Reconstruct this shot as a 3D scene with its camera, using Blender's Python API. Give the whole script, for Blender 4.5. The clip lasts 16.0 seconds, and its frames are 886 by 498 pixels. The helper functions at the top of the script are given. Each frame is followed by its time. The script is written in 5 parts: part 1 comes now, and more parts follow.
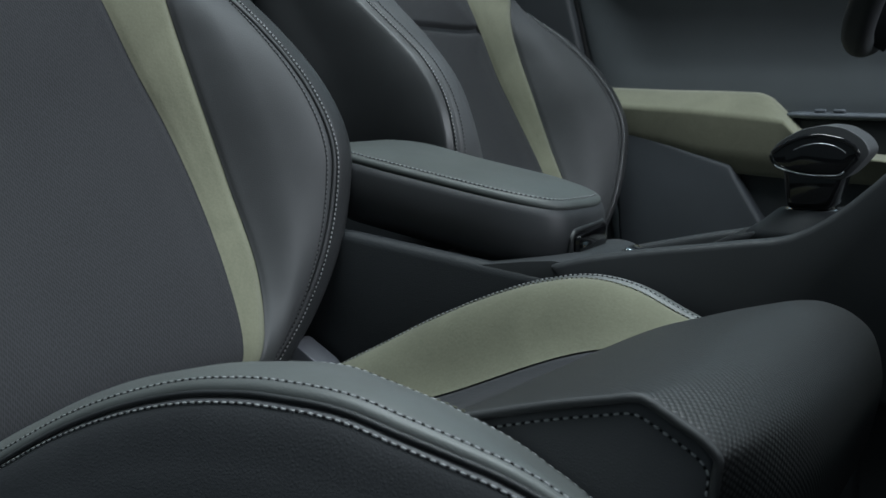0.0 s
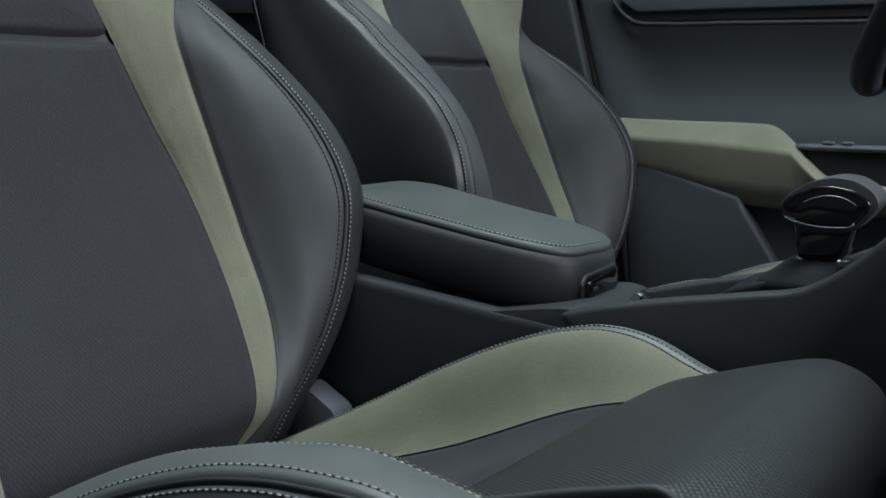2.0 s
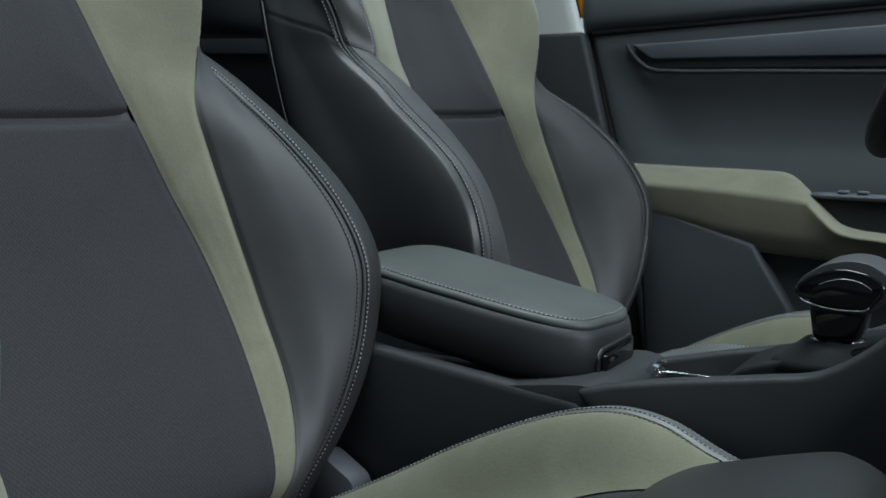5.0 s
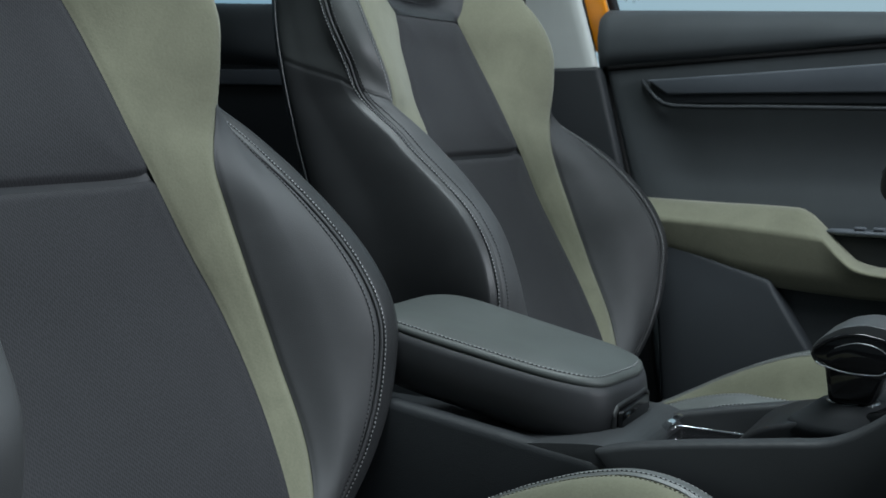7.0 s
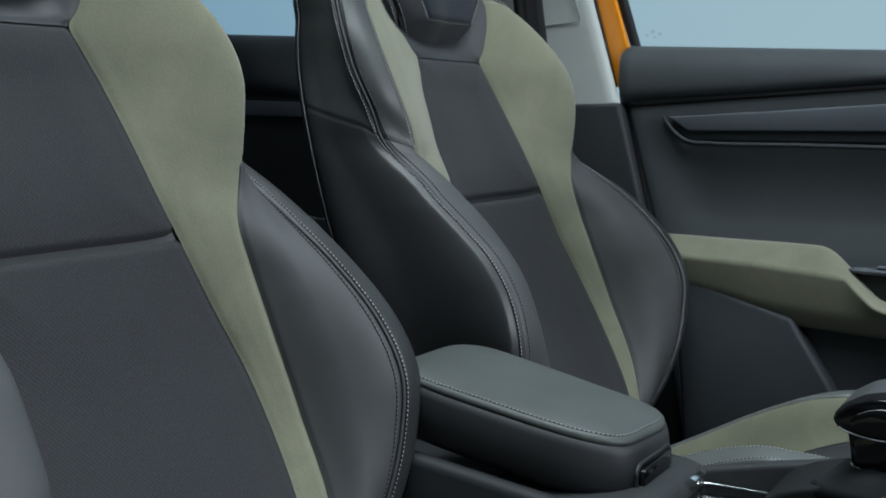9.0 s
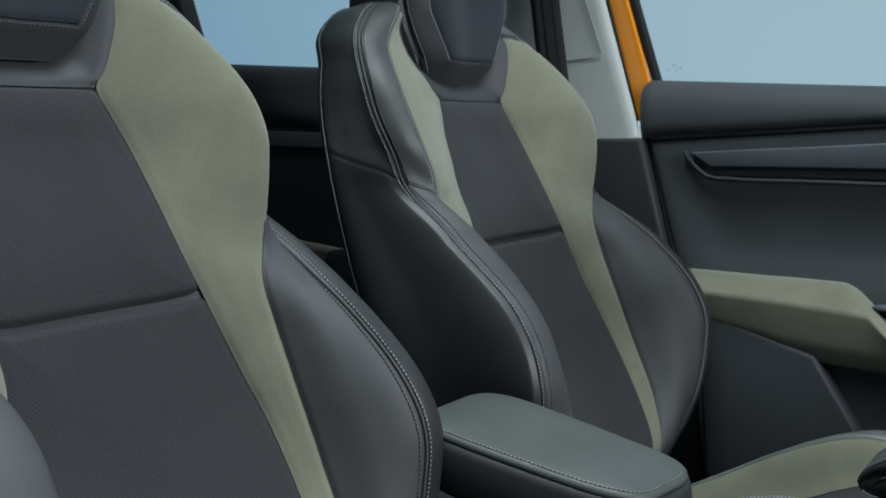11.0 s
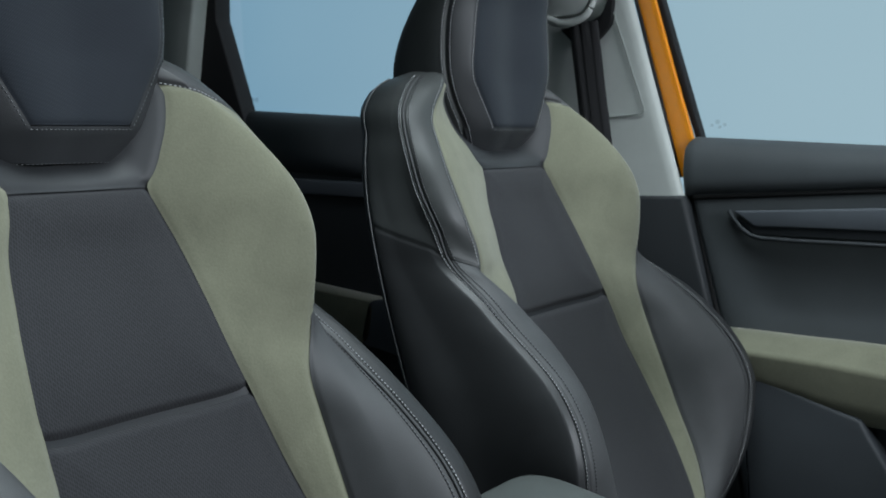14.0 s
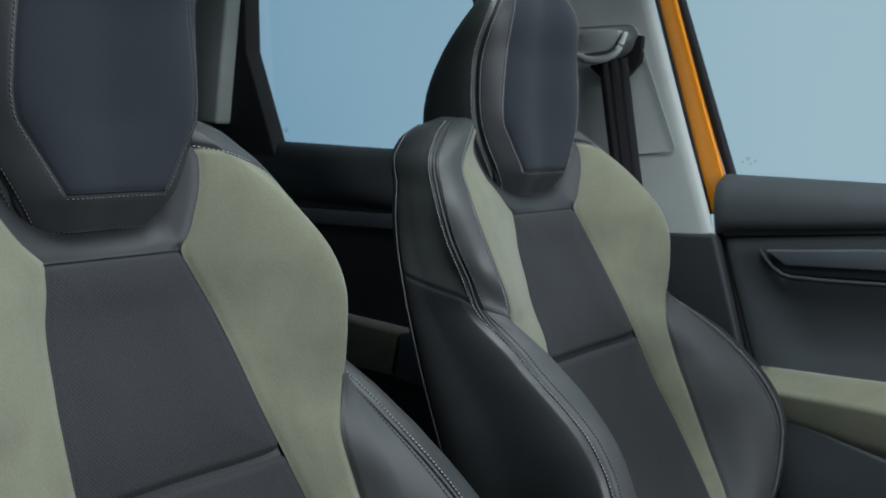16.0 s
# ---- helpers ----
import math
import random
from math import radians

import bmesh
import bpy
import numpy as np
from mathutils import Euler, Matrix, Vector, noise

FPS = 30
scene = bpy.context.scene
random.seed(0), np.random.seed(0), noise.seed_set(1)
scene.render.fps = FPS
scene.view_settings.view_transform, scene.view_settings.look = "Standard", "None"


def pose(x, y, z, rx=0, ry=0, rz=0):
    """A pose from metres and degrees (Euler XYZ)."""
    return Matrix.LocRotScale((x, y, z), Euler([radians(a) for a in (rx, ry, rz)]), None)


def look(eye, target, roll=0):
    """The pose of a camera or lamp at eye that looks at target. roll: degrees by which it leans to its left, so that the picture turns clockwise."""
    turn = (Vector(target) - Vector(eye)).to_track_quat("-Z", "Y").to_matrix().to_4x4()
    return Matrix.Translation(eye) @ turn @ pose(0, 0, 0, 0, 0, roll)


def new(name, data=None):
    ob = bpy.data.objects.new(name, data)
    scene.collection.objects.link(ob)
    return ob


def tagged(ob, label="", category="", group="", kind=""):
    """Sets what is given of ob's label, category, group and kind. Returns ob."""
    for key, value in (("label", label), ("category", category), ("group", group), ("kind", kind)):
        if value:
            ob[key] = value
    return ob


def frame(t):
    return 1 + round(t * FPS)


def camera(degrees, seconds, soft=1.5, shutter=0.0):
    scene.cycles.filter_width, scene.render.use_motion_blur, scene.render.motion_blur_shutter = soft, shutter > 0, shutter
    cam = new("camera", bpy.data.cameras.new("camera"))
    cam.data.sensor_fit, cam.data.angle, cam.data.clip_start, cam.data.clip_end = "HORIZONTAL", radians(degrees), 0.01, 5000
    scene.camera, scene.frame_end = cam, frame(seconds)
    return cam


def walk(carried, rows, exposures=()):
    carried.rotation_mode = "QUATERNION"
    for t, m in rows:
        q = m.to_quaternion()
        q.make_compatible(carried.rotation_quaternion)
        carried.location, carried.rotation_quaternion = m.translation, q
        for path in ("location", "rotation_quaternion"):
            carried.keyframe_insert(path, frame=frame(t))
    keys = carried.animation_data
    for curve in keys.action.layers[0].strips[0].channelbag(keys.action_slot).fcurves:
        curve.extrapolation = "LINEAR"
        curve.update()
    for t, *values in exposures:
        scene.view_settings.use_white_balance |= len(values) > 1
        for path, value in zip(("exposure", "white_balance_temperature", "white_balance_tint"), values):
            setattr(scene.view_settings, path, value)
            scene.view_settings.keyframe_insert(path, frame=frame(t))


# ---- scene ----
cam = camera(43.4, 16.0)
cam.data.dof.use_dof, cam.data.dof.focus_distance, cam.data.dof.aperture_fstop = True, 0.72, 25.0
PATH = [
    (0, (0.706, -0.932, 0.95), (-0.235, 0.811, 0.671), 0.1),
    (0.5, (0.706, -0.937, 0.96), (-0.235, 0.806, 0.683), -0.1),
    (1, (0.705, -0.936, 0.967), (-0.238, 0.807, 0.697), 0.2),
    (1.5, (0.703, -0.936, 0.973), (-0.244, 0.806, 0.711), 0.2),
    (2, (0.702, -0.936, 0.983), (-0.248, 0.803, 0.72), 0.1),
    (2.5, (0.702, -0.936, 0.991), (-0.254, 0.801, 0.731), 0.1),
    (3, (0.702, -0.938, 1.001), (-0.256, 0.799, 0.742), 0.0),
    (3.5, (0.702, -0.939, 1.012), (-0.258, 0.797, 0.753), 0.0),
    (4, (0.701, -0.938, 1.021), (-0.262, 0.796, 0.766), -0.0),
    (6.5, (0.7, -0.94, 1.076), (-0.292, 0.78, 0.835), -0.1),
    (7, (0.7, -0.94, 1.088), (-0.298, 0.777, 0.849), -0.2),
    (7.5, (0.7, -0.94, 1.1), (-0.305, 0.773, 0.863), -0.1),
    (8, (0.701, -0.941, 1.112), (-0.313, 0.767, 0.879), -0.2),
    (8.5, (0.699, -0.941, 1.123), (-0.322, 0.763, 0.893), -0.3),
    (9, (0.698, -0.941, 1.134), (-0.331, 0.759, 0.908), -0.3),
    (11.5, (0.696, -0.943, 1.193), (-0.372, 0.735, 0.981), -0.5),
    (12, (0.693, -0.942, 1.207), (-0.382, 0.731, 0.996), -0.5),
    (12.5, (0.691, -0.942, 1.218), (-0.393, 0.726, 1.012), -0.5),
    (13, (0.693, -0.942, 1.231), (-0.404, 0.718, 1.029), -0.6),
    (13.5, (0.692, -0.942, 1.242), (-0.415, 0.712, 1.044), -0.6),
    (14, (0.69, -0.943, 1.258), (-0.429, 0.703, 1.06), -0.6),
    (14.5, (0.686, -0.943, 1.269), (-0.441, 0.698, 1.074), -0.6),
    (15, (0.682, -0.942, 1.282), (-0.452, 0.694, 1.09), -0.6),
    (15.5, (0.684, -0.942, 1.295), (-0.463, 0.685, 1.105), -0.6),
    (16, (0.686, -0.943, 1.309), (-0.473, 0.676, 1.122), -0.7),
]
walk(cam, [(t, look(eye, target, roll)) for t, eye, target, roll in PATH])

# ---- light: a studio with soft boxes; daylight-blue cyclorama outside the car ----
world = bpy.data.worlds.new("studio")
scene.world = world
world.use_nodes = True
wn = world.node_tree.nodes
wn["Background"].inputs["Color"].default_value = (0.42, 0.55, 0.62, 1)
wn["Background"].inputs["Strength"].default_value = 0.15


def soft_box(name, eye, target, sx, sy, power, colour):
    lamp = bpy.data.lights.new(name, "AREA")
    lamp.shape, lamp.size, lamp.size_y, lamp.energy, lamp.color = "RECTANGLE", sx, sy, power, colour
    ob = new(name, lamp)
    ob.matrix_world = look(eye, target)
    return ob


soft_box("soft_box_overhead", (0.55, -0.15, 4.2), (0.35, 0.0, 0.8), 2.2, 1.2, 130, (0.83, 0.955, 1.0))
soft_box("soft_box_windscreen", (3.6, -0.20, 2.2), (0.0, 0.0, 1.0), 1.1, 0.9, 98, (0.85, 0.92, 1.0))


# ---- materials ----
def material(name, colour, rough=0.5, metal=0.0, spec=0.5):
    m = bpy.data.materials.new(name)
    m.use_nodes = True
    b = m.node_tree.nodes["Principled BSDF"]
    b.inputs["Base Color"].default_value = (*colour, 1)
    b.inputs["Roughness"].default_value = rough
    b.inputs["Metallic"].default_value = metal
    b.inputs["Specular IOR Level"].default_value = spec
    return m, m.node_tree, b


def node(tree, kind, **values):
    n = tree.nodes.new(kind)
    for key, value in values.items():
        n.inputs[key].default_value = value
    return n


def coords(tree, scale=(1, 1, 1)):
    c = tree.nodes.new("ShaderNodeTexCoord")
    m = node(tree, "ShaderNodeMapping", Scale=scale)
    tree.links.new(c.outputs["Object"], m.inputs["Vector"])
    return m.outputs["Vector"]


def mottle(tree, b, vec, colour, spread, scale, detail=4.0):
    """Uneven colour: the base colour varied by a soft noise."""
    n = node(tree, "ShaderNodeTexNoise", Scale=scale, Detail=detail, Roughness=0.6)
    tree.links.new(vec, n.inputs["Vector"])
    r = tree.nodes.new("ShaderNodeValToRGB")
    r.color_ramp.elements[0].position, r.color_ramp.elements[1].position = 0.3, 0.72
    r.color_ramp.elements[0].color = (*[c * (1 - spread) for c in colour], 1)
    r.color_ramp.elements[1].color = (*[c * (1 + spread) for c in colour], 1)
    tree.links.new(n.outputs["Fac"], r.inputs["Fac"])
    tree.links.new(r.outputs["Color"], b.inputs["Base Color"])
    return r


def relief(tree, b, heights, strength=0.3, distance=0.001):
    """Chains bump nodes, one for each height output given with its own strength."""
    last = None
    for out, k in heights:
        bump = node(tree, "ShaderNodeBump", Strength=strength * k, Distance=distance)
        tree.links.new(out, bump.inputs["Height"])
        if last:
            tree.links.new(last, bump.inputs["Normal"])
        last = bump.outputs["Normal"]
    tree.links.new(last, b.inputs["Normal"])


def leather(name, colour, rough=0.52, grain=950, strength=0.13, spec=0.5):
    m, tree, b = material(name, colour, rough, 0, spec)
    v = coords(tree)
    mottle(tree, b, v, colour, 0.16, 9)
    cells = node(tree, "ShaderNodeTexVoronoi", Scale=grain)
    cells.feature = "DISTANCE_TO_EDGE"
    tree.links.new(v, cells.inputs["Vector"])
    wave = node(tree, "ShaderNodeTexNoise", Scale=26.0, Detail=3.0)
    tree.links.new(v, wave.inputs["Vector"])
    relief(tree, b, [(cells.outputs["Distance"], 1.0), (wave.outputs["Fac"], 0.55)], strength, 0.0012)
    return m


def suede(name, colour):
    m, tree, b = material(name, colour, 0.92, 0, 0.18)
    v = coords(tree)
    big = node(tree, "ShaderNodeTexNoise", Scale=16.0, Detail=5.0, Roughness=0.62, Distortion=0.8)
    fine = node(tree, "ShaderNodeTexNoise", Scale=420.0, Detail=2.0)
    mix = node(tree, "ShaderNodeMath", )
    mix.operation = "MULTIPLY_ADD"
    mix.inputs[1].default_value = 0.45
    tree.links.new(v, big.inputs["Vector"])
    tree.links.new(v, fine.inputs["Vector"])
    tree.links.new(fine.outputs["Fac"], mix.inputs[0])
    tree.links.new(big.outputs["Fac"], mix.inputs[2])
    r = tree.nodes.new("ShaderNodeValToRGB")
    r.color_ramp.elements[0].position, r.color_ramp.elements[1].position = 0.42, 1.0
    r.color_ramp.elements[0].color = (*[c * 0.80 for c in colour], 1)
    r.color_ramp.elements[1].color = (*[c * 1.12 for c in colour], 1)
    tree.links.new(mix.outputs[0], r.inputs["Fac"])
    tree.links.new(r.outputs["Color"], b.inputs["Base Color"])
    b.inputs["Sheen Weight"].default_value = 0.25
    b.inputs["Sheen Roughness"].default_value = 0.5
    relief(tree, b, [(fine.outputs["Fac"], 1.0), (big.outputs["Fac"], 0.2)], 0.2, 0.0008)
    return m


def cloth_coords(tree, turn, scale=1.0):
    c = tree.nodes.new("ShaderNodeTexCoord")
    m = node(tree, "ShaderNodeMapping", Rotation=(0, 0, radians(turn)), Scale=(scale, scale, scale))
    tree.links.new(c.outputs["UV"], m.inputs["Vector"])
    return m.outputs["Vector"]


def twill(name, colour, period=0.0034, turn=32, contrast=0.35):
    """Woven cloth with fine slanting ribs, in metres of the cloth."""
    m, tree, b = material(name, colour, 0.85, 0, 0.25)
    ribs = node(tree, "ShaderNodeTexWave", Scale=0.314 / period, Distortion=1.2, Detail=2.0)
    tree.links.new(cloth_coords(tree, turn), ribs.inputs["Vector"])
    cross = node(tree, "ShaderNodeTexWave", Scale=0.314 / (period * 2.0), Distortion=1.5, Detail=1.0)
    tree.links.new(cloth_coords(tree, turn + 60), cross.inputs["Vector"])
    wear = node(tree, "ShaderNodeTexNoise", Scale=11.0, Detail=5.0)
    tree.links.new(coords(tree), wear.inputs["Vector"])
    both = node(tree, "ShaderNodeMath")
    both.operation = "MULTIPLY"
    soft = node(tree, "ShaderNodeMath")
    soft.operation = "MULTIPLY_ADD"
    soft.inputs[1].default_value, soft.inputs[2].default_value = 0.5, 0.5
    tree.links.new(cross.outputs["Fac"], soft.inputs[0])
    tree.links.new(soft.outputs[0], both.inputs[0])
    tree.links.new(ribs.outputs["Fac"], both.inputs[1])
    total = node(tree, "ShaderNodeMath")
    total.operation = "MULTIPLY_ADD"
    total.inputs[1].default_value = 0.6
    tree.links.new(wear.outputs["Fac"], total.inputs[0])
    tree.links.new(both.outputs[0], total.inputs[2])
    r = tree.nodes.new("ShaderNodeValToRGB")
    r.color_ramp.elements[0].position, r.color_ramp.elements[1].position = 0.25, 1.0
    r.color_ramp.elements[0].color = (*[c * (1 - contrast) for c in colour], 1)
    r.color_ramp.elements[1].color = (*[c * (1 + contrast * 0.6) for c in colour], 1)
    half = node(tree, "ShaderNodeMath")
    half.operation = "MULTIPLY"
    half.inputs[1].default_value = 0.8
    tree.links.new(total.outputs[0], half.inputs[0])
    tree.links.new(half.outputs[0], r.inputs["Fac"])
    tree.links.new(r.outputs["Color"], b.inputs["Base Color"])
    b.inputs["Sheen Weight"].default_value = 0.08
    relief(tree, b, [(both.outputs[0], 1.0)], 0.2, 0.0005)
    return m


def mesh_cloth(name, colour, pitch=0.0021, turn=28, contrast=0.31):
    """Fine knitted cloth with slanting rows of small dark dimples, in metres of the cloth."""
    m, tree, b = material(name, colour, 0.85, 0, 0.25)
    c = tree.nodes.new("ShaderNodeTexCoord")
    slant = node(tree, "ShaderNodeMapping", Rotation=(0, 0, radians(turn)), Scale=(1.15 / pitch, 0.50 / pitch, 1))
    tree.links.new(c.outputs["UV"], slant.inputs["Vector"])
    dimple = node(tree, "ShaderNodeTexVoronoi", Scale=1.0, Randomness=0.28)
    dimple.voronoi_dimensions = "2D"
    tree.links.new(slant.outputs["Vector"], dimple.inputs["Vector"])
    wear = node(tree, "ShaderNodeTexNoise", Scale=14.0, Detail=5.0, Roughness=0.65)
    tree.links.new(coords(tree), wear.inputs["Vector"])
    fuzz = node(tree, "ShaderNodeTexNoise", Scale=900.0, Detail=2.0)
    tree.links.new(coords(tree), fuzz.inputs["Vector"])
    total = node(tree, "ShaderNodeMath")
    total.operation = "MULTIPLY_ADD"
    total.inputs[1].default_value = 0.35
    tree.links.new(wear.outputs["Fac"], total.inputs[0])
    tree.links.new(dimple.outputs["Distance"], total.inputs[2])
    speck = node(tree, "ShaderNodeMath")
    speck.operation = "MULTIPLY_ADD"
    speck.inputs[1].default_value = 0.3
    tree.links.new(fuzz.outputs["Fac"], speck.inputs[0])
    tree.links.new(total.outputs[0], speck.inputs[2])
    r = tree.nodes.new("ShaderNodeValToRGB")
    r.color_ramp.elements[0].position, r.color_ramp.elements[1].position = 0.42, 0.95
    r.color_ramp.elements[0].color = (*[c * (1 - contrast) for c in colour], 1)
    r.color_ramp.elements[1].color = (*[c * (1 + contrast * 0.8) for c in colour], 1)
    tree.links.new(speck.outputs[0], r.inputs["Fac"])
    tree.links.new(r.outputs["Color"], b.inputs["Base Color"])
    b.inputs["Sheen Weight"].default_value = 0.08
    relief(tree, b, [(dimple.outputs["Distance"], 1.0)], 0.25, 0.0006)
    return m


def perforated(name, colour):
    """Soft cover with rows of small punched dents; their highlights and shade are put into the colour."""
    m, tree, b = material(name, colour, 0.46, 0, 0.5)
    v = coords(tree)
    mottle(tree, b, v, colour, 0.12, 10)
    c = tree.nodes.new("ShaderNodeTexCoord")
    stretch = node(tree, "ShaderNodeMapping", Rotation=(0, 0, radians(45)), Scale=(1.0, 1.0, 1.0))
    tree.links.new(c.outputs["UV"], stretch.inputs["Vector"])
    dots = node(tree, "ShaderNodeTexVoronoi", Scale=400.0, Randomness=0.12)
    dots.voronoi_dimensions = "2D"
    tree.links.new(stretch.outputs["Vector"], dots.inputs["Vector"])
    lit_dots = tree.nodes.new("ShaderNodeValToRGB")
    lit_dots.color_ramp.elements[0].position, lit_dots.color_ramp.elements[1].position = 0.2, 0.5
    lit_dots.color_ramp.elements[0].color = (*[c * 1.7 for c in colour], 1)
    lit_dots.color_ramp.elements[1].color = (*[c * 0.25 for c in colour], 1)
    tree.links.new(dots.outputs["Distance"], lit_dots.inputs["Fac"])
    tree.links.new(lit_dots.outputs["Color"], b.inputs["Base Color"])
    low = node(tree, "ShaderNodeMath")
    low.operation = "MULTIPLY"
    low.inputs[1].default_value = -1.0
    tree.links.new(dots.outputs["Distance"], low.inputs[0])
    relief(tree, b, [(low.outputs[0], 1.0)], 0.6, 0.0010)
    return m


def plastic(name, colour, rough=0.55, grain=900, strength=0.2):
    m, tree, b = material(name, colour, rough, 0, 0.4)
    v = coords(tree)
    mottle(tree, b, v, colour, 0.1, 7)
    n = node(tree, "ShaderNodeTexVoronoi", Scale=grain)
    tree.links.new(v, n.inputs["Vector"])
    relief(tree, b, [(n.outputs["Distance"], 1.0)], strength, 0.0006)
    return m


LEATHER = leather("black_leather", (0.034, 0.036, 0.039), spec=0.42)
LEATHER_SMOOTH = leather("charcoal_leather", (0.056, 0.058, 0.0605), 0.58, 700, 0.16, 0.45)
# cushion bolsters: light from above is put into a paler leather colour
LEATHER_CREST_LIT = leather("lit_crest_leather", (0.113, 0.122, 0.120), 0.45, 700, 0.16, 0.55)
# wings and cheeks: light they catch is put into a lighter, glossier leather
LEATHER_LIT = leather("lit_black_leather", (0.048, 0.052, 0.052), 0.47, 800, 0.16, 0.55)
# cushion and thigh sides: lightened colour replaces fill light from the open side
LEATHER_SIDE_LIT = leather("lit_side_leather", (0.078, 0.080, 0.087), 0.54, 800, 0.2, 0.45)
# bolster sides: their shade is put into a darker leather colour
LEATHER_SHADED = leather("shaded_black_leather", (0.027, 0.0285, 0.030), 0.45, 800, 0.14)
SUEDE = suede("olive_suede", (0.180, 0.182, 0.130))
KNIT = mesh_cloth("charcoal_knit", (0.0272, 0.0277, 0.0308))
RIBBED = twill("ribbed_charcoal_cloth", (0.046, 0.048, 0.054), 0.0021, 90, 0.5)
NAVY = twill("navy_cloth", (0.0235, 0.0285, 0.0365), 0.0019, 52, 0.1)
PERFORATED = perforated("perforated_charcoal", (0.034, 0.035, 0.036))
DARK = plastic("dark_soft_plastic", (0.019, 0.022, 0.025), 0.6)
PANEL = plastic("door_plastic", (0.059, 0.067, 0.072), 0.62, 700, 0.25)
POCKET = plastic("pocket_plastic", (0.030, 0.035, 0.040), 0.62, 700, 0.25)
BLUE_TRIM = plastic("brushed_trim", (0.090, 0.102, 0.118), 0.5, 1200, 0.15)
PALE = plastic("pale_grey_trim", (0.50, 0.53, 0.51), 0.6, 800, 0.15)
# the pale trim with shade put into its colour
PALE_SHADE = plastic("shaded_pale_trim", (0.30, 0.33, 0.31), 0.6, 800, 0.15)
CARPET = suede("black_carpet", (0.018, 0.019, 0.021))
THREAD = material("grey_thread", (0.40, 0.41, 0.42), 0.8)[0]
# copy of the grey thread with weaker light put into its colour
THREAD_SHADED = material("shaded_grey_thread", (0.12, 0.125, 0.13), 0.8)[0]
OLIVE_THREAD = material("olive_thread", (0.13, 0.13, 0.09), 0.8)[0]
RUBBER = material("black_rubber", (0.012, 0.012, 0.013), 0.7, 0, 0.25)[0]
GLOSS = material("piano_black", (0.006, 0.006, 0.007), 0.08, 0, 0.6)[0]
CHROME = material("chrome", (0.75, 0.76, 0.78), 0.12, 1.0)[0]
SILVER = material("satin_silver", (0.42, 0.42, 0.44), 0.35, 0.8)[0]
ORANGE = material("orange_paint", (0.80, 0.27, 0.004), 0.28, 0, 0.5)[0]
ORANGE.node_tree.nodes["Principled BSDF"].inputs["Coat Weight"].default_value = 0.6
STUDIO = material("studio_floor_paint", (0.10, 0.105, 0.11), 0.7)[0]
SOFT_PAD = plastic("soft_foamed_plastic", (0.062, 0.071, 0.077), 0.68, 600, 0.25)
WEB = twill("belt_webbing", (0.035, 0.035, 0.038), 0.0022)
MARK = material("etched_mark", (0.22, 0.27, 0.30), 0.6)[0]
MARK.node_tree.nodes["Principled BSDF"].inputs["Alpha"].default_value = 0.11


def glass_material():
    m, tree, b = material("clear_glass", (0.9, 0.96, 0.97), 0.02)
    b.inputs["Transmission Weight"].default_value = 1.0
    b.inputs["IOR"].default_value = 1.02
    return m


GLASS = glass_material()


# ---- mesh helpers ----
def thing(name, label, category, group="", kind="", at=(0, 0, 0)):
    ob = new(name)
    ob.location = at
    return tagged(ob, label, category, group, kind)


def mesh_object(name, verts, faces, mat, parent=None, label="", smooth=True):
    me = bpy.data.meshes.new(name)
    me.from_pydata([tuple(map(float, v)) for v in verts], [], faces)
    me.materials.append(mat)
    me.polygons.foreach_set("use_smooth", [smooth] * len(me.polygons))
    me.update()
    ob = new(name, me)
    if parent:
        ob.parent = parent
    return tagged(ob, label)


def part(name, bm, mat, parent=None, label="", smooth=True):
    bmesh.ops.recalc_face_normals(bm, faces=bm.faces)
    me = bpy.data.meshes.new(name)
    bm.to_mesh(me)
    bm.free()
    me.materials.append(mat)
    me.polygons.foreach_set("use_smooth", [smooth] * len(me.polygons))
    if smooth:
        me.set_sharp_from_angle(angle=radians(38))
    ob = new(name, me)
    if parent:
        ob.parent = parent
    return tagged(ob, label)


def hermite(xs, ys):
    """A smooth curve through the guide values ys at xs, that doesn't overshoot much."""
    xs, ys = np.asarray(xs, float), np.asarray(ys, float)
    d = np.diff(xs)
    s = np.diff(ys) / d
    t = np.r_[s[0], (d[1:] * s[:-1] + d[:-1] * s[1:]) / (d[1:] + d[:-1]), s[-1]]

    def f(x):
        x = np.asarray(x, float)
        i = np.clip(np.searchsorted(xs, x) - 1, 0, len(d) - 1)
        k = (x - xs[i]) / d[i]
        inside = (2 * k**3 - 3 * k**2 + 1) * ys[i] + (k**3 - 2 * k**2 + k) * d[i] * t[i] + (3 * k**2 - 2 * k**3) * ys[i + 1] + (k**3 - k**2) * d[i] * t[i + 1]
        low, high = ys[0] + (x - xs[0]) * t[0], ys[-1] + (x - xs[-1]) * t[-1]
        return np.where(x < xs[0], low, np.where(x > xs[-1], high, inside))
    return f


def guides(*rows):
    """rows of (v, a, b): two smooth guides a(v), b(v)."""
    r = np.array(rows)
    return hermite(r[:, 0], r[:, 1]), hermite(r[:, 0], r[:, 2])


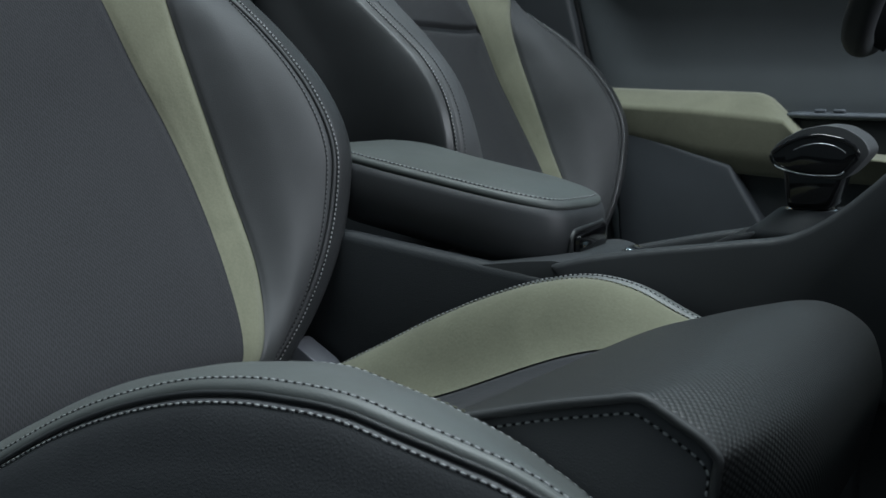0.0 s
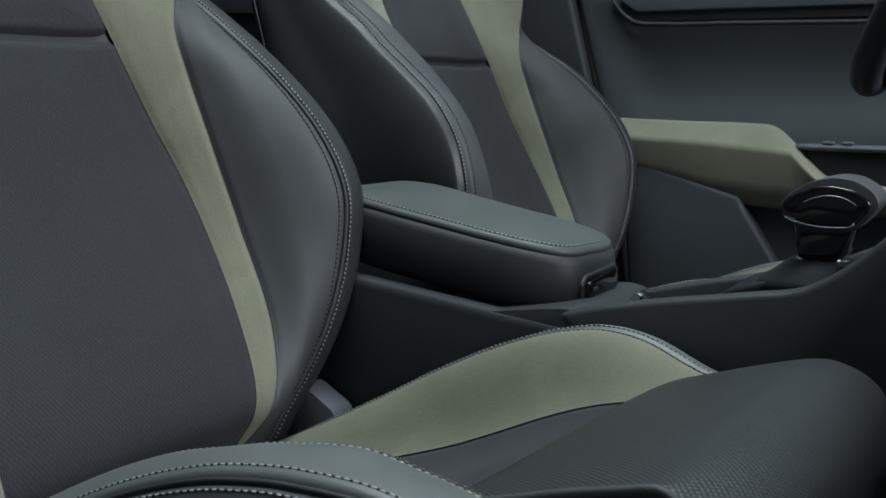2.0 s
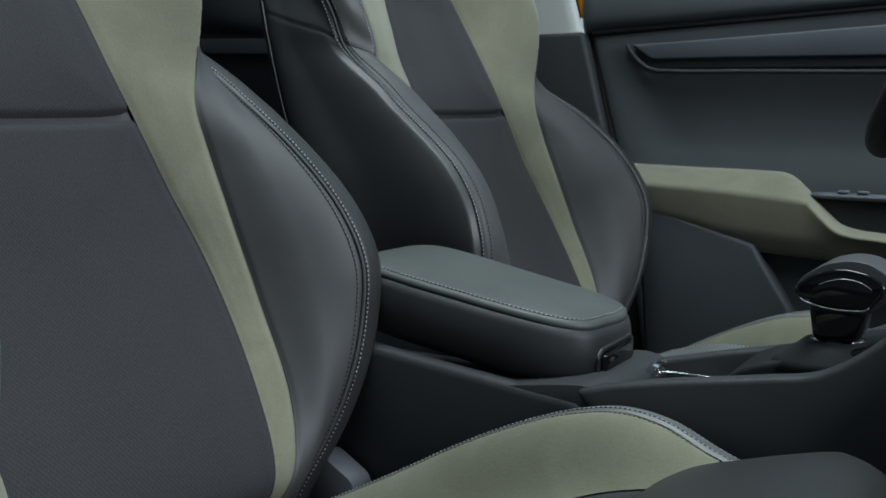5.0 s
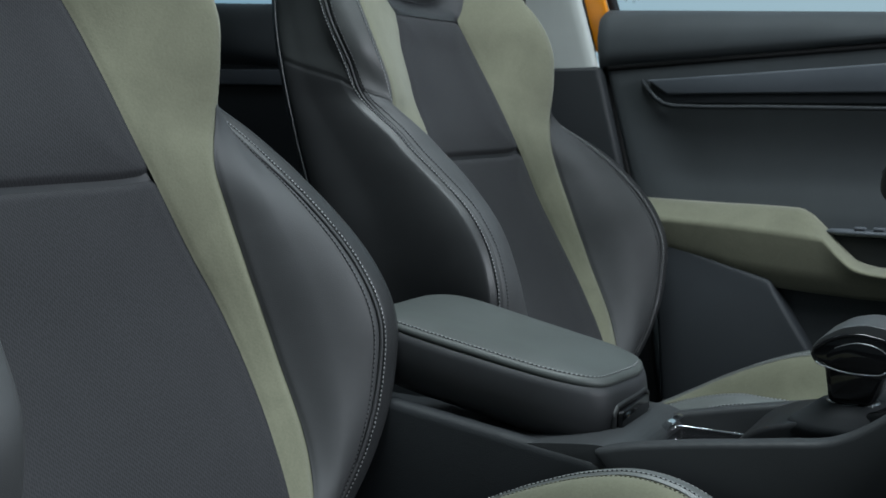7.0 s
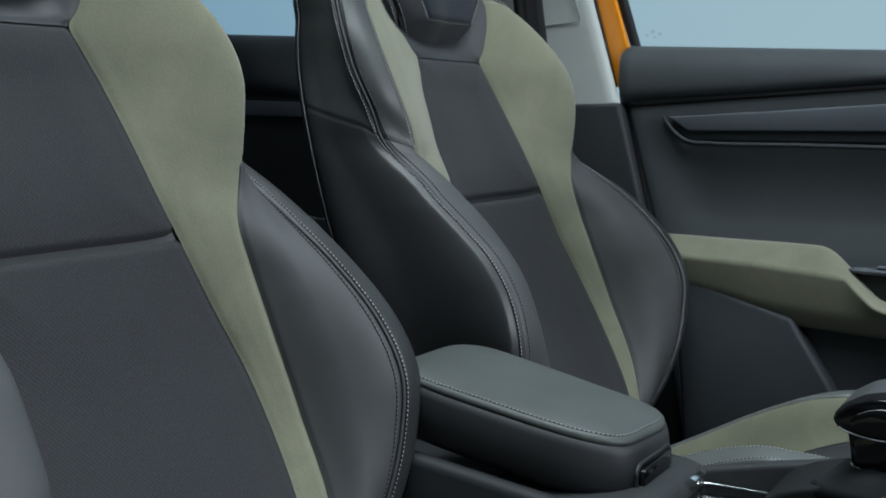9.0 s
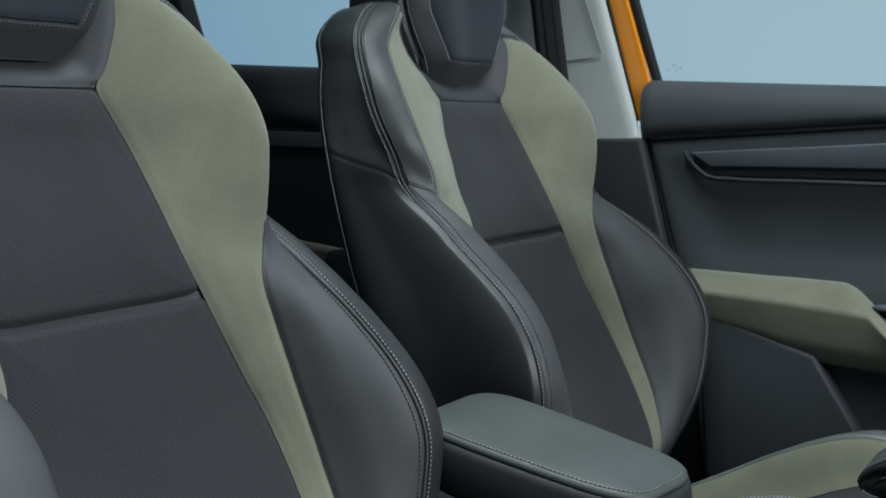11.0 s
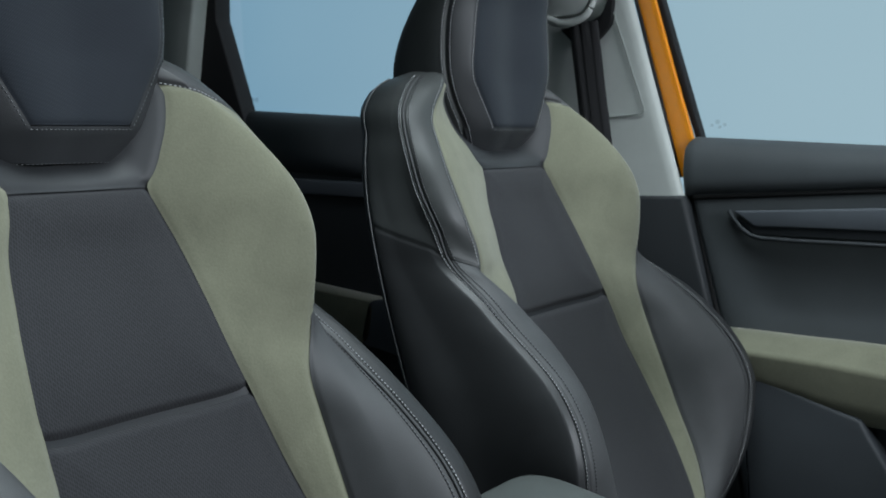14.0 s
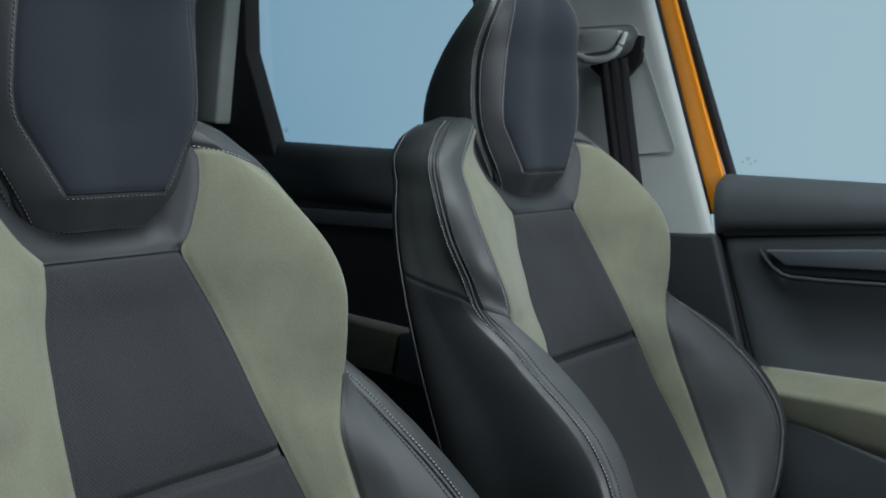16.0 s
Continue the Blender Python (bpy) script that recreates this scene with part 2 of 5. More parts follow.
def section(knots, u, sharp=(), flat_start=False):
    """Points at u (0 .. len(knots) - 1) of the smooth curve through the knots, each an array (..., 2).
    flat_start: the curve leaves the middle square to it, so that both halves meet without a crease."""
    n = len(knots)
    d = [np.linalg.norm(knots[i + 1] - knots[i], axis=-1, keepdims=True) + 1e-6 for i in range(n - 1)]
    s = [(knots[i + 1] - knots[i]) / d[i] for i in range(n - 1)]
    out = np.zeros(u.shape + (2,))
    for i in range(n - 1):
        a = s[i] if i == 0 or i in sharp else (d[i] * s[i - 1] + d[i - 1] * s[i]) / (d[i] + d[i - 1])
        b = s[i] if i == n - 2 or i + 1 in sharp else (d[i + 1] * s[i] + d[i] * s[i + 1]) / (d[i + 1] + d[i])
        if i == 0 and flat_start:
            a = np.stack([0 * s[0][..., 0], 1 + 0 * s[0][..., 0]], axis=-1)
            b = np.stack([2 * s[0][..., 0], s[0][..., 1]], axis=-1)
        k = np.clip(u - i, 0, 1)[..., None]
        p = (2 * k**3 - 3 * k**2 + 1) * knots[i] + (k**3 - 2 * k**2 + k) * d[i] * a + (3 * k**2 - 2 * k**3) * knots[i + 1] + (k**3 - k**2) * d[i] * b
        here = (u >= i) & (u <= i + 1) if i == 0 else (u > i) & (u <= i + 1)
        out[here] = p[here]
    return out


def grid_normals(p):
    a = np.gradient(p, axis=0)
    b = np.gradient(p, axis=1)
    n = np.cross(a, b)
    return n / (np.linalg.norm(n, axis=-1, keepdims=True) + 1e-9)


def ends(n, pull=0.75):
    s = np.linspace(0, 1, n)
    return s - pull * np.sin(2 * np.pi * s) / (2 * np.pi)


def sheet(name, surface, ulim, vlim, nu, nv, mat, parent, label="", groove=(1, 1, 1, 1), depth=0.0035, width=0.005, puff=0.0, flip=False, fade=None):
    """An upholstery panel on surface(u, v): its edges sink into the seams at u0, u1, v0, v1 where groove says so.
    ulim, vlim: numbers or functions of the other direction's value / fraction."""
    s, r = np.meshgrid(ends(nu), ends(nv), indexing="ij")
    v0, v1 = (w(s) if callable(w) else w + 0 * s for w in vlim)
    v = v0 + (v1 - v0) * r
    u0, u1 = (w(v) if callable(w) else w + 0 * v for w in ulim)
    u = u0 + (u1 - u0) * s
    p = surface(u, v)
    n = grid_normals(p)
    if flip:
        n = -n
    du = np.linalg.norm(np.diff(p, axis=0), axis=-1)
    dv = np.linalg.norm(np.diff(p, axis=1), axis=-1)
    a0 = np.vstack([np.zeros((1, nv)), np.cumsum(du, axis=0)])
    b0 = np.hstack([np.zeros((nu, 1)), np.cumsum(dv, axis=1)])
    dist = [a0, a0[-1:] - a0, b0, b0[:, -1:] - b0]
    off = np.zeros(u.shape)
    near = np.full(u.shape, 9.0)
    for g, e in zip(groove, dist):
        if g:
            off -= depth * g * np.exp(-(e / width) ** 2)
            near = np.minimum(near, e)
    if fade:
        off = off * fade(v)
    off += puff * (1 - np.exp(-(near / 0.03) ** 2))
    p = p + n * off[..., None]
    faces = []
    for i in range(nu - 1):
        for j in range(nv - 1):
            q = (i * nv + j, (i + 1) * nv + j, (i + 1) * nv + j + 1, i * nv + j + 1)
            faces.append(q[::-1] if flip else q)
    ob = mesh_object(name, p.reshape(-1, 3), faces, mat, parent, label)
    uv = np.stack([a0 - a0[-1:] / 2, b0], axis=-1).reshape(-1, 2)
    layer = ob.data.uv_layers.new(name="cloth")
    loops = np.empty(len(ob.data.loops), dtype=np.int32)
    ob.data.loops.foreach_get("vertex_index", loops)
    layer.data.foreach_set("uv", uv[loops].ravel())
    return ob


def along(surface, us, vs, lift=0.0):
    """Points and outward normals of the line (us, vs) on a surface."""
    e = 1e-3
    p = surface(us, vs)
    a = surface(us + e, vs) - surface(us - e, vs)
    b = surface(us, vs + e) - surface(us, vs - e)
    n = np.cross(a, b)
    n /= np.linalg.norm(n, axis=-1, keepdims=True) + 1e-9
    return p + n * lift, n


def beside(surface, us, vs, gap, lift=0.0):
    """The line (us, vs) moved sideways on the surface by gap metres (towards larger u)."""
    e = 1e-3
    per = np.linalg.norm(surface(us + e, vs) - surface(us - e, vs), axis=-1) / (2 * e) + 1e-6
    return along(surface, us + np.clip(gap / per, -0.6, 0.6), vs, lift)[0]


def resample(p, step):
    d = np.r_[0, np.cumsum(np.linalg.norm(np.diff(p, axis=0), axis=1))]
    m = max(2, int(d[-1] / step))
    t = np.linspace(0, d[-1], m + 1)
    return np.c_[np.interp(t, d, p[:, 0]), np.interp(t, d, p[:, 1]), np.interp(t, d, p[:, 2])]


def stitches(name, p, mat, parent, step=0.0042, length=0.0023, r=0.0005, label="", holes=False):
    """A row of separate thread stitches along the points p; holes: with the dark needle holes between them."""
    q = resample(np.asarray(p), step)
    if holes:
        middle = (q[:-1] + q[1:]) / 2
        beads("needle_track", middle, RUBBER, parent, length * 0.62, r * 1.15)
    return beads(name, q, mat, parent, length, r, label)


def beads(name, q, mat, parent, length, r, label=""):
    """Short rounded rods, one between each two of the points q."""
    verts, faces = [], []
    for a, b in zip(q[:-1], q[1:]):
        t = b - a
        ln = np.linalg.norm(t)
        if ln < 1e-5:
            continue
        t = t / ln
        side = np.cross(t, (0.3, 0.2, 0.93))
        side /= np.linalg.norm(side)
        up = np.cross(side, t)
        c = (a + b) / 2
        base = len(verts)
        for k, w in ((-0.5, 0.35), (-0.3, 1), (0.3, 1), (0.5, 0.35)):
            for j in range(5):
                g = 2 * math.pi * j / 5
                verts.append(c + t * length * k + (side * math.cos(g) + up * math.sin(g)) * r * w)
        for ring in range(3):
            for j in range(5):
                o = base + ring * 5
                faces.append((o + j, o + (j + 1) % 5, o + 5 + (j + 1) % 5, o + 5 + j))
        faces.append(tuple(base + j for j in range(4, -1, -1)))
        faces.append(tuple(base + 15 + j for j in range(5)))
    return mesh_object(name, verts, faces, mat, parent, label)


def tube(name, p, r, mat, parent=None, label="", sides=10, closed=False):
    """A round cord or bar along the points p."""
    p = np.asarray(p, float)
    n = len(p)
    t = np.roll(p, -1, 0) - np.roll(p, 1, 0) if closed else np.gradient(p, axis=0)
    t /= np.linalg.norm(t, axis=1, keepdims=True) + 1e-9
    verts, faces = [], []
    ref = np.array((0.21, 0.13, 0.97))
    rr = np.broadcast_to(np.asarray(r, float), (n,))
    for i in range(n):
        a = np.cross(t[i], ref)
        if np.linalg.norm(a) < 0.2:
            a = np.cross(t[i], (1, 0, 0))
        a /= np.linalg.norm(a)
        b = np.cross(a, t[i])
        for j in range(sides):
            g = 2 * math.pi * j / sides
            verts.append(p[i] + rr[i] * (a * math.cos(g) + b * math.sin(g)))
    for i in range(n if closed else n - 1):
        for j in range(sides):
            k = (i + 1) % n
            faces.append((i * sides + j, k * sides + j, k * sides + (j + 1) % sides, i * sides + (j + 1) % sides))
    if not closed:
        faces.append(tuple(range(sides)))
        faces.append(tuple((n - 1) * sides + j for j in range(sides - 1, -1, -1)))
    return mesh_object(name, verts, faces, mat, parent, label)


def smooth_line(points, n=40):
    p = np.asarray(points, float)
    d = np.r_[0, np.cumsum(np.linalg.norm(np.diff(p, axis=0), axis=1))]
    t = np.linspace(0, d[-1], n)
    return np.stack([hermite(d, p[:, k])(t) for k in range(p.shape[1])], axis=-1)


def slab(name, outline, y0, y1, mat, parent=None, label="", bevel=0.004, segments=3, axis="y", smooth=True):
    """A plate: the outline (x, z pairs for axis y; x, y pairs for axis z) given thickness along the axis, with rounded edges."""
    bm = bmesh.new()
    place = (lambda a, b, c: (a, c, b)) if axis == "y" else (lambda a, b, c: (a, b, c)) if axis == "z" else (lambda a, b, c: (c, a, b))
    v = [bm.verts.new(place(a, b, y0)) for a, b in outline]
    f = bm.faces.new(v)
    ext = bmesh.ops.extrude_face_region(bm, geom=[f])
    moved = [e for e in ext["geom"] if isinstance(e, bmesh.types.BMVert)]
    shift = {"y": (0, y1 - y0, 0), "z": (0, 0, y1 - y0), "x": (y1 - y0, 0, 0)}[axis]
    bmesh.ops.translate(bm, verts=moved, vec=shift)
    bmesh.ops.recalc_face_normals(bm, faces=bm.faces)
    if bevel:
        bmesh.ops.bevel(bm, geom=list(bm.edges), offset=bevel, segments=segments, profile=0.5, affect="EDGES", clamp_overlap=True)
    return part(name, bm, mat, parent, label, smooth)


def box(name, lo, hi, mat, parent=None, label="", bevel=0.004, segments=3):
    return slab(name, [(lo[0], lo[2]), (hi[0], lo[2]), (hi[0], hi[2]), (lo[0], hi[2])], lo[1], hi[1], mat, parent, label, bevel, segments)


# ---- front seats ----
# guides of one half of the backrest over the height z: depth x (forward) and half width y
G_MID = guides((0.60, 0.172, 0), (0.70, 0.135, 0), (0.80, 0.086, 0), (0.875, 0.046, 0), (0.933, 0.020, 0), (0.992, 0.001, 0), (1.05, -0.015, 0), (1.108, -0.038, 0), (1.167, -0.064, 0), (1.222, -0.086, 0), (1.245, -0.118, 0), (1.27, -0.140, 0), (1.30, -0.150, 0), (1.35, -0.16, 0))
G_INSERT = guides((0.60, 0.190, 0.092), (0.66, 0.165, 0.107), (0.763, 0.121, 0.138), (0.865, 0.066, 0.152), (0.917, 0.038, 0.150), (0.968, 0.016, 0.137), (1.02, 0.002, 0.119), (1.071, -0.014, 0.103), (1.122, -0.037, 0.094), (1.174, -0.0615, 0.083), (1.2, -0.0715, 0.0737), (1.213, -0.0774, 0.0705), (1.219, -0.080, 0.0690), (1.2265, -0.0829, 0.0755), (1.234, -0.0857, 0.0827), (1.249, -0.0909, 0.0926), (1.264, -0.096, 0.1004), (1.284, -0.1019, 0.1083), (1.304, -0.1077, 0.112), (1.33, -0.118, 0.093), (1.35, -0.14, 0.062))
G_RIM = guides((0.60, 0.180, 0.090), (0.66, 0.165, 0.110), (0.746, 0.141, 0.147), (0.789, 0.126, 0.159), (0.875, 0.088, 0.164), (0.961, 0.056, 0.160), (1.004, 0.040, 0.159), (1.047, 0.023, 0.165), (1.09, 0.015, 0.179), (1.14, 0.015, 0.184), (1.177, 0.011, 0.188), (1.215, -0.002, 0.181), (1.253, -0.026, 0.162), (1.292, -0.060, 0.134), (1.33, -0.103, 0.098), (1.35, -0.140, 0.065))
G_SEAM = guides((0.60, 0.085, 0.150), (0.70, 0.112, 0.186), (0.751, 0.132, 0.207), (0.802, 0.145, 0.224), (0.854, 0.150, 0.236), (0.905, 0.148, 0.240), (0.956, 0.126, 0.234), (1.008, 0.082, 0.225), (1.059, 0.018, 0.221), (1.11, -0.052, 0.221), (1.15, -0.070, 0.225), (1.197, -0.091, 0.226), (1.252, -0.106, 0.219), (1.306, -0.124, 0.190), (1.337, -0.140, 0.133), (1.35, -0.158, 0.075))
G_BACK = guides((0.60, 0.02, 0.235), (0.80, -0.045, 0.247), (0.945, -0.087, 0.250), (1.059, -0.123, 0.248), (1.148, -0.146, 0.245), (1.19, -0.158, 0.238), (1.26, -0.172, 0.218), (1.30, -0.180, 0.192), (1.335, -0.186, 0.132), (1.35, -0.183, 0.075))


def ramp(a, b, z):
    k = np.clip((z - a) / (b - a), 0, 1)
    return k * k * (3 - 2 * k)


# share of the shoulder strip that the suede covers, over the height
STRIP = hermite([0.6, 1.085, 1.10, 1.12, 1.14, 1.17, 1.20, 1.23, 1.26, 1.29, 1.31, 1.345], [0, 0, 0.03, 0.15, 0.24, 0.30, 0.36, 0.43, 0.50, 0.58, 0.58, 0.40])


# the lower end of the backrest curls back under the cushion
CURL = hermite([0.60, 0.66, 0.69, 0.706, 0.718, 0.730, 0.745, 0.76, 0.79, 1.4], [-0.12, -0.065, -0.038, -0.0225, -0.011, -0.0045, -0.001, 0, 0, 0])
# the driver seat's inner edge: seam, bulge and insert seam lie further forward or back than on the passenger seat
SEAM_FORWARD = hermite([0.60, 0.90, 0.956, 0.987, 1.013, 1.045, 1.082, 1.12, 1.17, 1.202, 1.23, 1.257, 1.291, 1.32, 1.35], [0.005, 0.006, 0.008, 0.007, 0.003, 0.004, 0.015, 0.0195, 0.0205, 0.018, 0.015, 0.010, 0.007, 0.004, 0.0])
BULGE_FORWARD = hermite([0.60, 0.86, 0.92, 0.96, 1.00, 1.04, 1.07, 1.10, 1.13, 1.35], [0.003, 0.003, 0.002, 0.0, -0.010, -0.007, -0.002, 0, 0, 0])
INSERT_FORWARD = hermite([0.60, 1.00, 1.03, 1.06, 1.095, 1.15, 1.22, 1.245, 1.265, 1.285, 1.315, 1.35], [0, 0, 0, -0.002, -0.008, -0.005, -0.004, -0.001, -0.006, -0.008, -0.006, 0])
# the passenger seat's outer half: narrower insert below the crease, and a fuller bolster at half height
OUTER_INSERT = hermite([0.60, 0.70, 0.73, 0.76, 0.79, 0.85, 0.95, 0.993, 1.022, 1.034, 1.057, 1.08, 1.10, 1.13, 1.35], [0, 0, 0.004, 0.012, 0.024, 0.030, 0.033, 0.031, 0.019, 0.0145, 0.0055, 0.001, 0, 0, 0])
OUTER_BULGE = hermite([0.60, 0.74, 0.79, 0.82, 0.85, 0.88, 0.91, 0.95, 0.98, 1.00, 1.02, 1.06, 1.09, 1.12, 1.35], [-0.030, -0.030, -0.029, -0.022, -0.009, 0.005, 0.014, 0.012, 0.007, 0, -0.005, -0.004, 0, 0, 0])
SHOULDER = hermite([0.60, 0.98, 1.01, 1.035, 1.056, 1.085, 1.11, 1.15, 1.20, 1.24, 1.35], [0, 0, 0, 0.001, 0.005, 0.011, 0.010, 0.004, 0, 0, 0])


# the half towards the console: above the neck seam the suede stays in one plane and the seam runs outwards on it
G_PLANE = guides((1.174, -0.0615, 0.083), (1.19, -0.0680, 0.0775), (1.205, -0.0738, 0.0725), (1.22, -0.0803, 0.0690), (1.235, -0.0868, 0.0672), (1.25, -0.0928, 0.0665), (1.27, -0.1010, 0.0660), (1.29, -0.1103, 0.065), (1.305, -0.1180, 0.064), (1.33, -0.131, 0.056), (1.35, -0.148, 0.045))
NECK_SEAM = hermite([0.60, 1.20, 1.216, 1.220, 1.225, 1.23, 1.24, 1.25, 1.26, 1.27, 1.28, 1.29, 1.30, 1.35], [1, 1, 1, 1.008, 1.045, 1.084, 1.144, 1.195, 1.254, 1.318, 1.389, 1.47, 1.56, 1.60])


def half_section(z, extra=0.0):
    pair = lambda g: np.stack([g[0](z), g[1](z)], axis=-1)
    mid, ins, rim, seam, back = (pair(g) for g in (G_MID, G_INSERT, G_RIM, G_SEAM, G_BACK))
    ins = np.where((extra == 0) & (z > 1.174)[..., None], pair(G_PLANE), ins)
    wing = np.clip((z - 1.04) / 0.08, 0, 1)[..., None]
    wall = (extra > 0) * ramp(0.98, 1.08, z)[..., None] * (1 - ramp(1.27, 1.33, z)[..., None])
    rim = rim + wall * np.array((-0.024, 0.010)) + 0.014 * (ramp(0.70, 0.78, z) * (1 - ramp(0.99, 1.06, z)))[..., None] * np.array((-0.55, 0.83)) * (extra == 0)
    swell = (extra > 0) * hermite([0.6, 1.05, 1.09, 1.12, 1.17, 1.22, 1.30, 1.35], [0, 0, 0.008, 0.017, 0.013, 0.006, 0.0, 0.0])(z)[..., None]
    fat = hermite([0.60, 0.70, 0.80, 0.95, 1.03, 1.08, 1.12, 1.35], [0.003, 0.006, 0.008, 0.008, 0.007, 0.004, 0.0, 0.0])(z)[..., None] * np.where(extra > 0, 1.7, 1.0)
    bulge = (0.5 - 0.12 * wing) * rim + (0.5 + 0.12 * wing) * seam + np.array((0.74, -0.67)) * (fat * (1 + extra) + swell) + np.array((0.006, 0.006)) * wing
    rim = rim + (extra > 0) * (bulge - rim) * np.clip(STRIP(z), 0, 1)[..., None]
    roll = seam + np.array((0.0025, 0.019)) * (1 - wing) + np.array((-0.014, 0.010)) * wing
    roll = roll + (extra > 0) * (1 - wing) * np.array((-0.010, -0.008)) + (FIT[0] > 0) * (extra == 0) * (1 - wing) * np.array((0.0, -0.009))
    low = (FIT[0] * (extra == 0) * 0.5 * (1 - ramp(1.02, 1.10, z)[..., None]))
    bulge, seam, roll = bulge + low * np.array((0.6, 0.4)), seam + low, roll + low
    out = (FIT[0] == 0) * (extra > 0) * (1 - ramp(0.99, 1.08, z)[..., None]) * np.array((1.0, 0.0))
    bulge, seam, roll = bulge + 0.017 * out, seam + 0.010 * out, roll + 0.006 * out
    tuck = CURL(np.maximum(z, 0.6))[..., None] * np.array((1.0, 0.0))
    mid, ins, rim, bulge = mid + tuck, ins + tuck, rim + tuck, bulge + 0.6 * tuck
    if FIT[0] > 0:
        lean = (extra > 0) * np.array((1.0, 0.0))
        seam, roll = seam + SEAM_FORWARD(z)[..., None] * lean, roll + SEAM_FORWARD(z)[..., None] * lean
        back = back + 0.0145 * (1 - ramp(1.25, 1.31, z)[..., None]) * lean
        bulge = bulge + BULGE_FORWARD(z)[..., None] * lean
        ins = ins + INSERT_FORWARD(z)[..., None] * lean
        plump = (extra > 0) * ramp(1.115, 1.165, z)[..., None]
        flare = (extra > 0) * ramp(1.085, 1.19, z)[..., None] * (1 - ramp(1.285, 1.335, z)[..., None])
        seam, roll = seam + flare * np.array((0.0050, 0.0086)), roll + flare * np.array((0.0030, 0.0050))
        bulge = bulge + plump * (0.5 * rim + 0.5 * seam + np.array((0.0030, 0.0048)) - bulge)
        roll = roll + plump * np.array((-0.002, -0.0055))
    else:
        roll = roll + (extra == 0) * SHOULDER(z)[..., None] * np.array((1.0, 0.25))
        ins = ins - (extra > 0) * OUTER_INSERT(z)[..., None] * np.array((0.0, 1.0))
        bulge = bulge + (extra > 0) * OUTER_BULGE(z)[..., None] * np.array((1.0, 0.0))
    side = 0.45 * roll + 0.55 * back + np.array((0.0, 0.002))
    end = np.stack([back[..., 0] - 0.022, 0 * back[..., 1]], axis=-1)
    corner = back * np.array((1, 0.97)) + np.array((-0.013, 0))
    return [mid, ins, rim, bulge, seam, roll, side, back, corner, end]


FIT = [0.0]  # how much fuller the shoulders and bolsters of the seat are built


def back_surface(u, z):
    """u: 0 middle, 1 insert seam, 2 rim, 4 double seam, 7 back edge, 9 middle of the back; negative on the other side."""
    k = half_section(z, 2.6 * (u < 0)[..., None])
    crease, flow = section(k, np.abs(u), sharp=(1, 2), flat_start=True), section(k, np.abs(u), sharp=(1,), flat_start=True)
    flat = section(k, np.abs(u), sharp=(1, 2, 5), flat_start=True)
    crease = np.where((u < 0)[..., None], 0.25 * crease + 0.75 * flat, crease)
    w = np.where(u < 0, 0.15, 0.3)[..., None] * ramp(1.06, 1.11, z)[..., None]
    p = crease * (1 - w) + flow * w
    y = np.sign(u) * p[..., 1]
    y = y + FIT[0] * (ramp(0.165, 0.23, y) - ramp(0.02, 0.08, -y))
    return np.stack([p[..., 0], y, z], axis=-1)


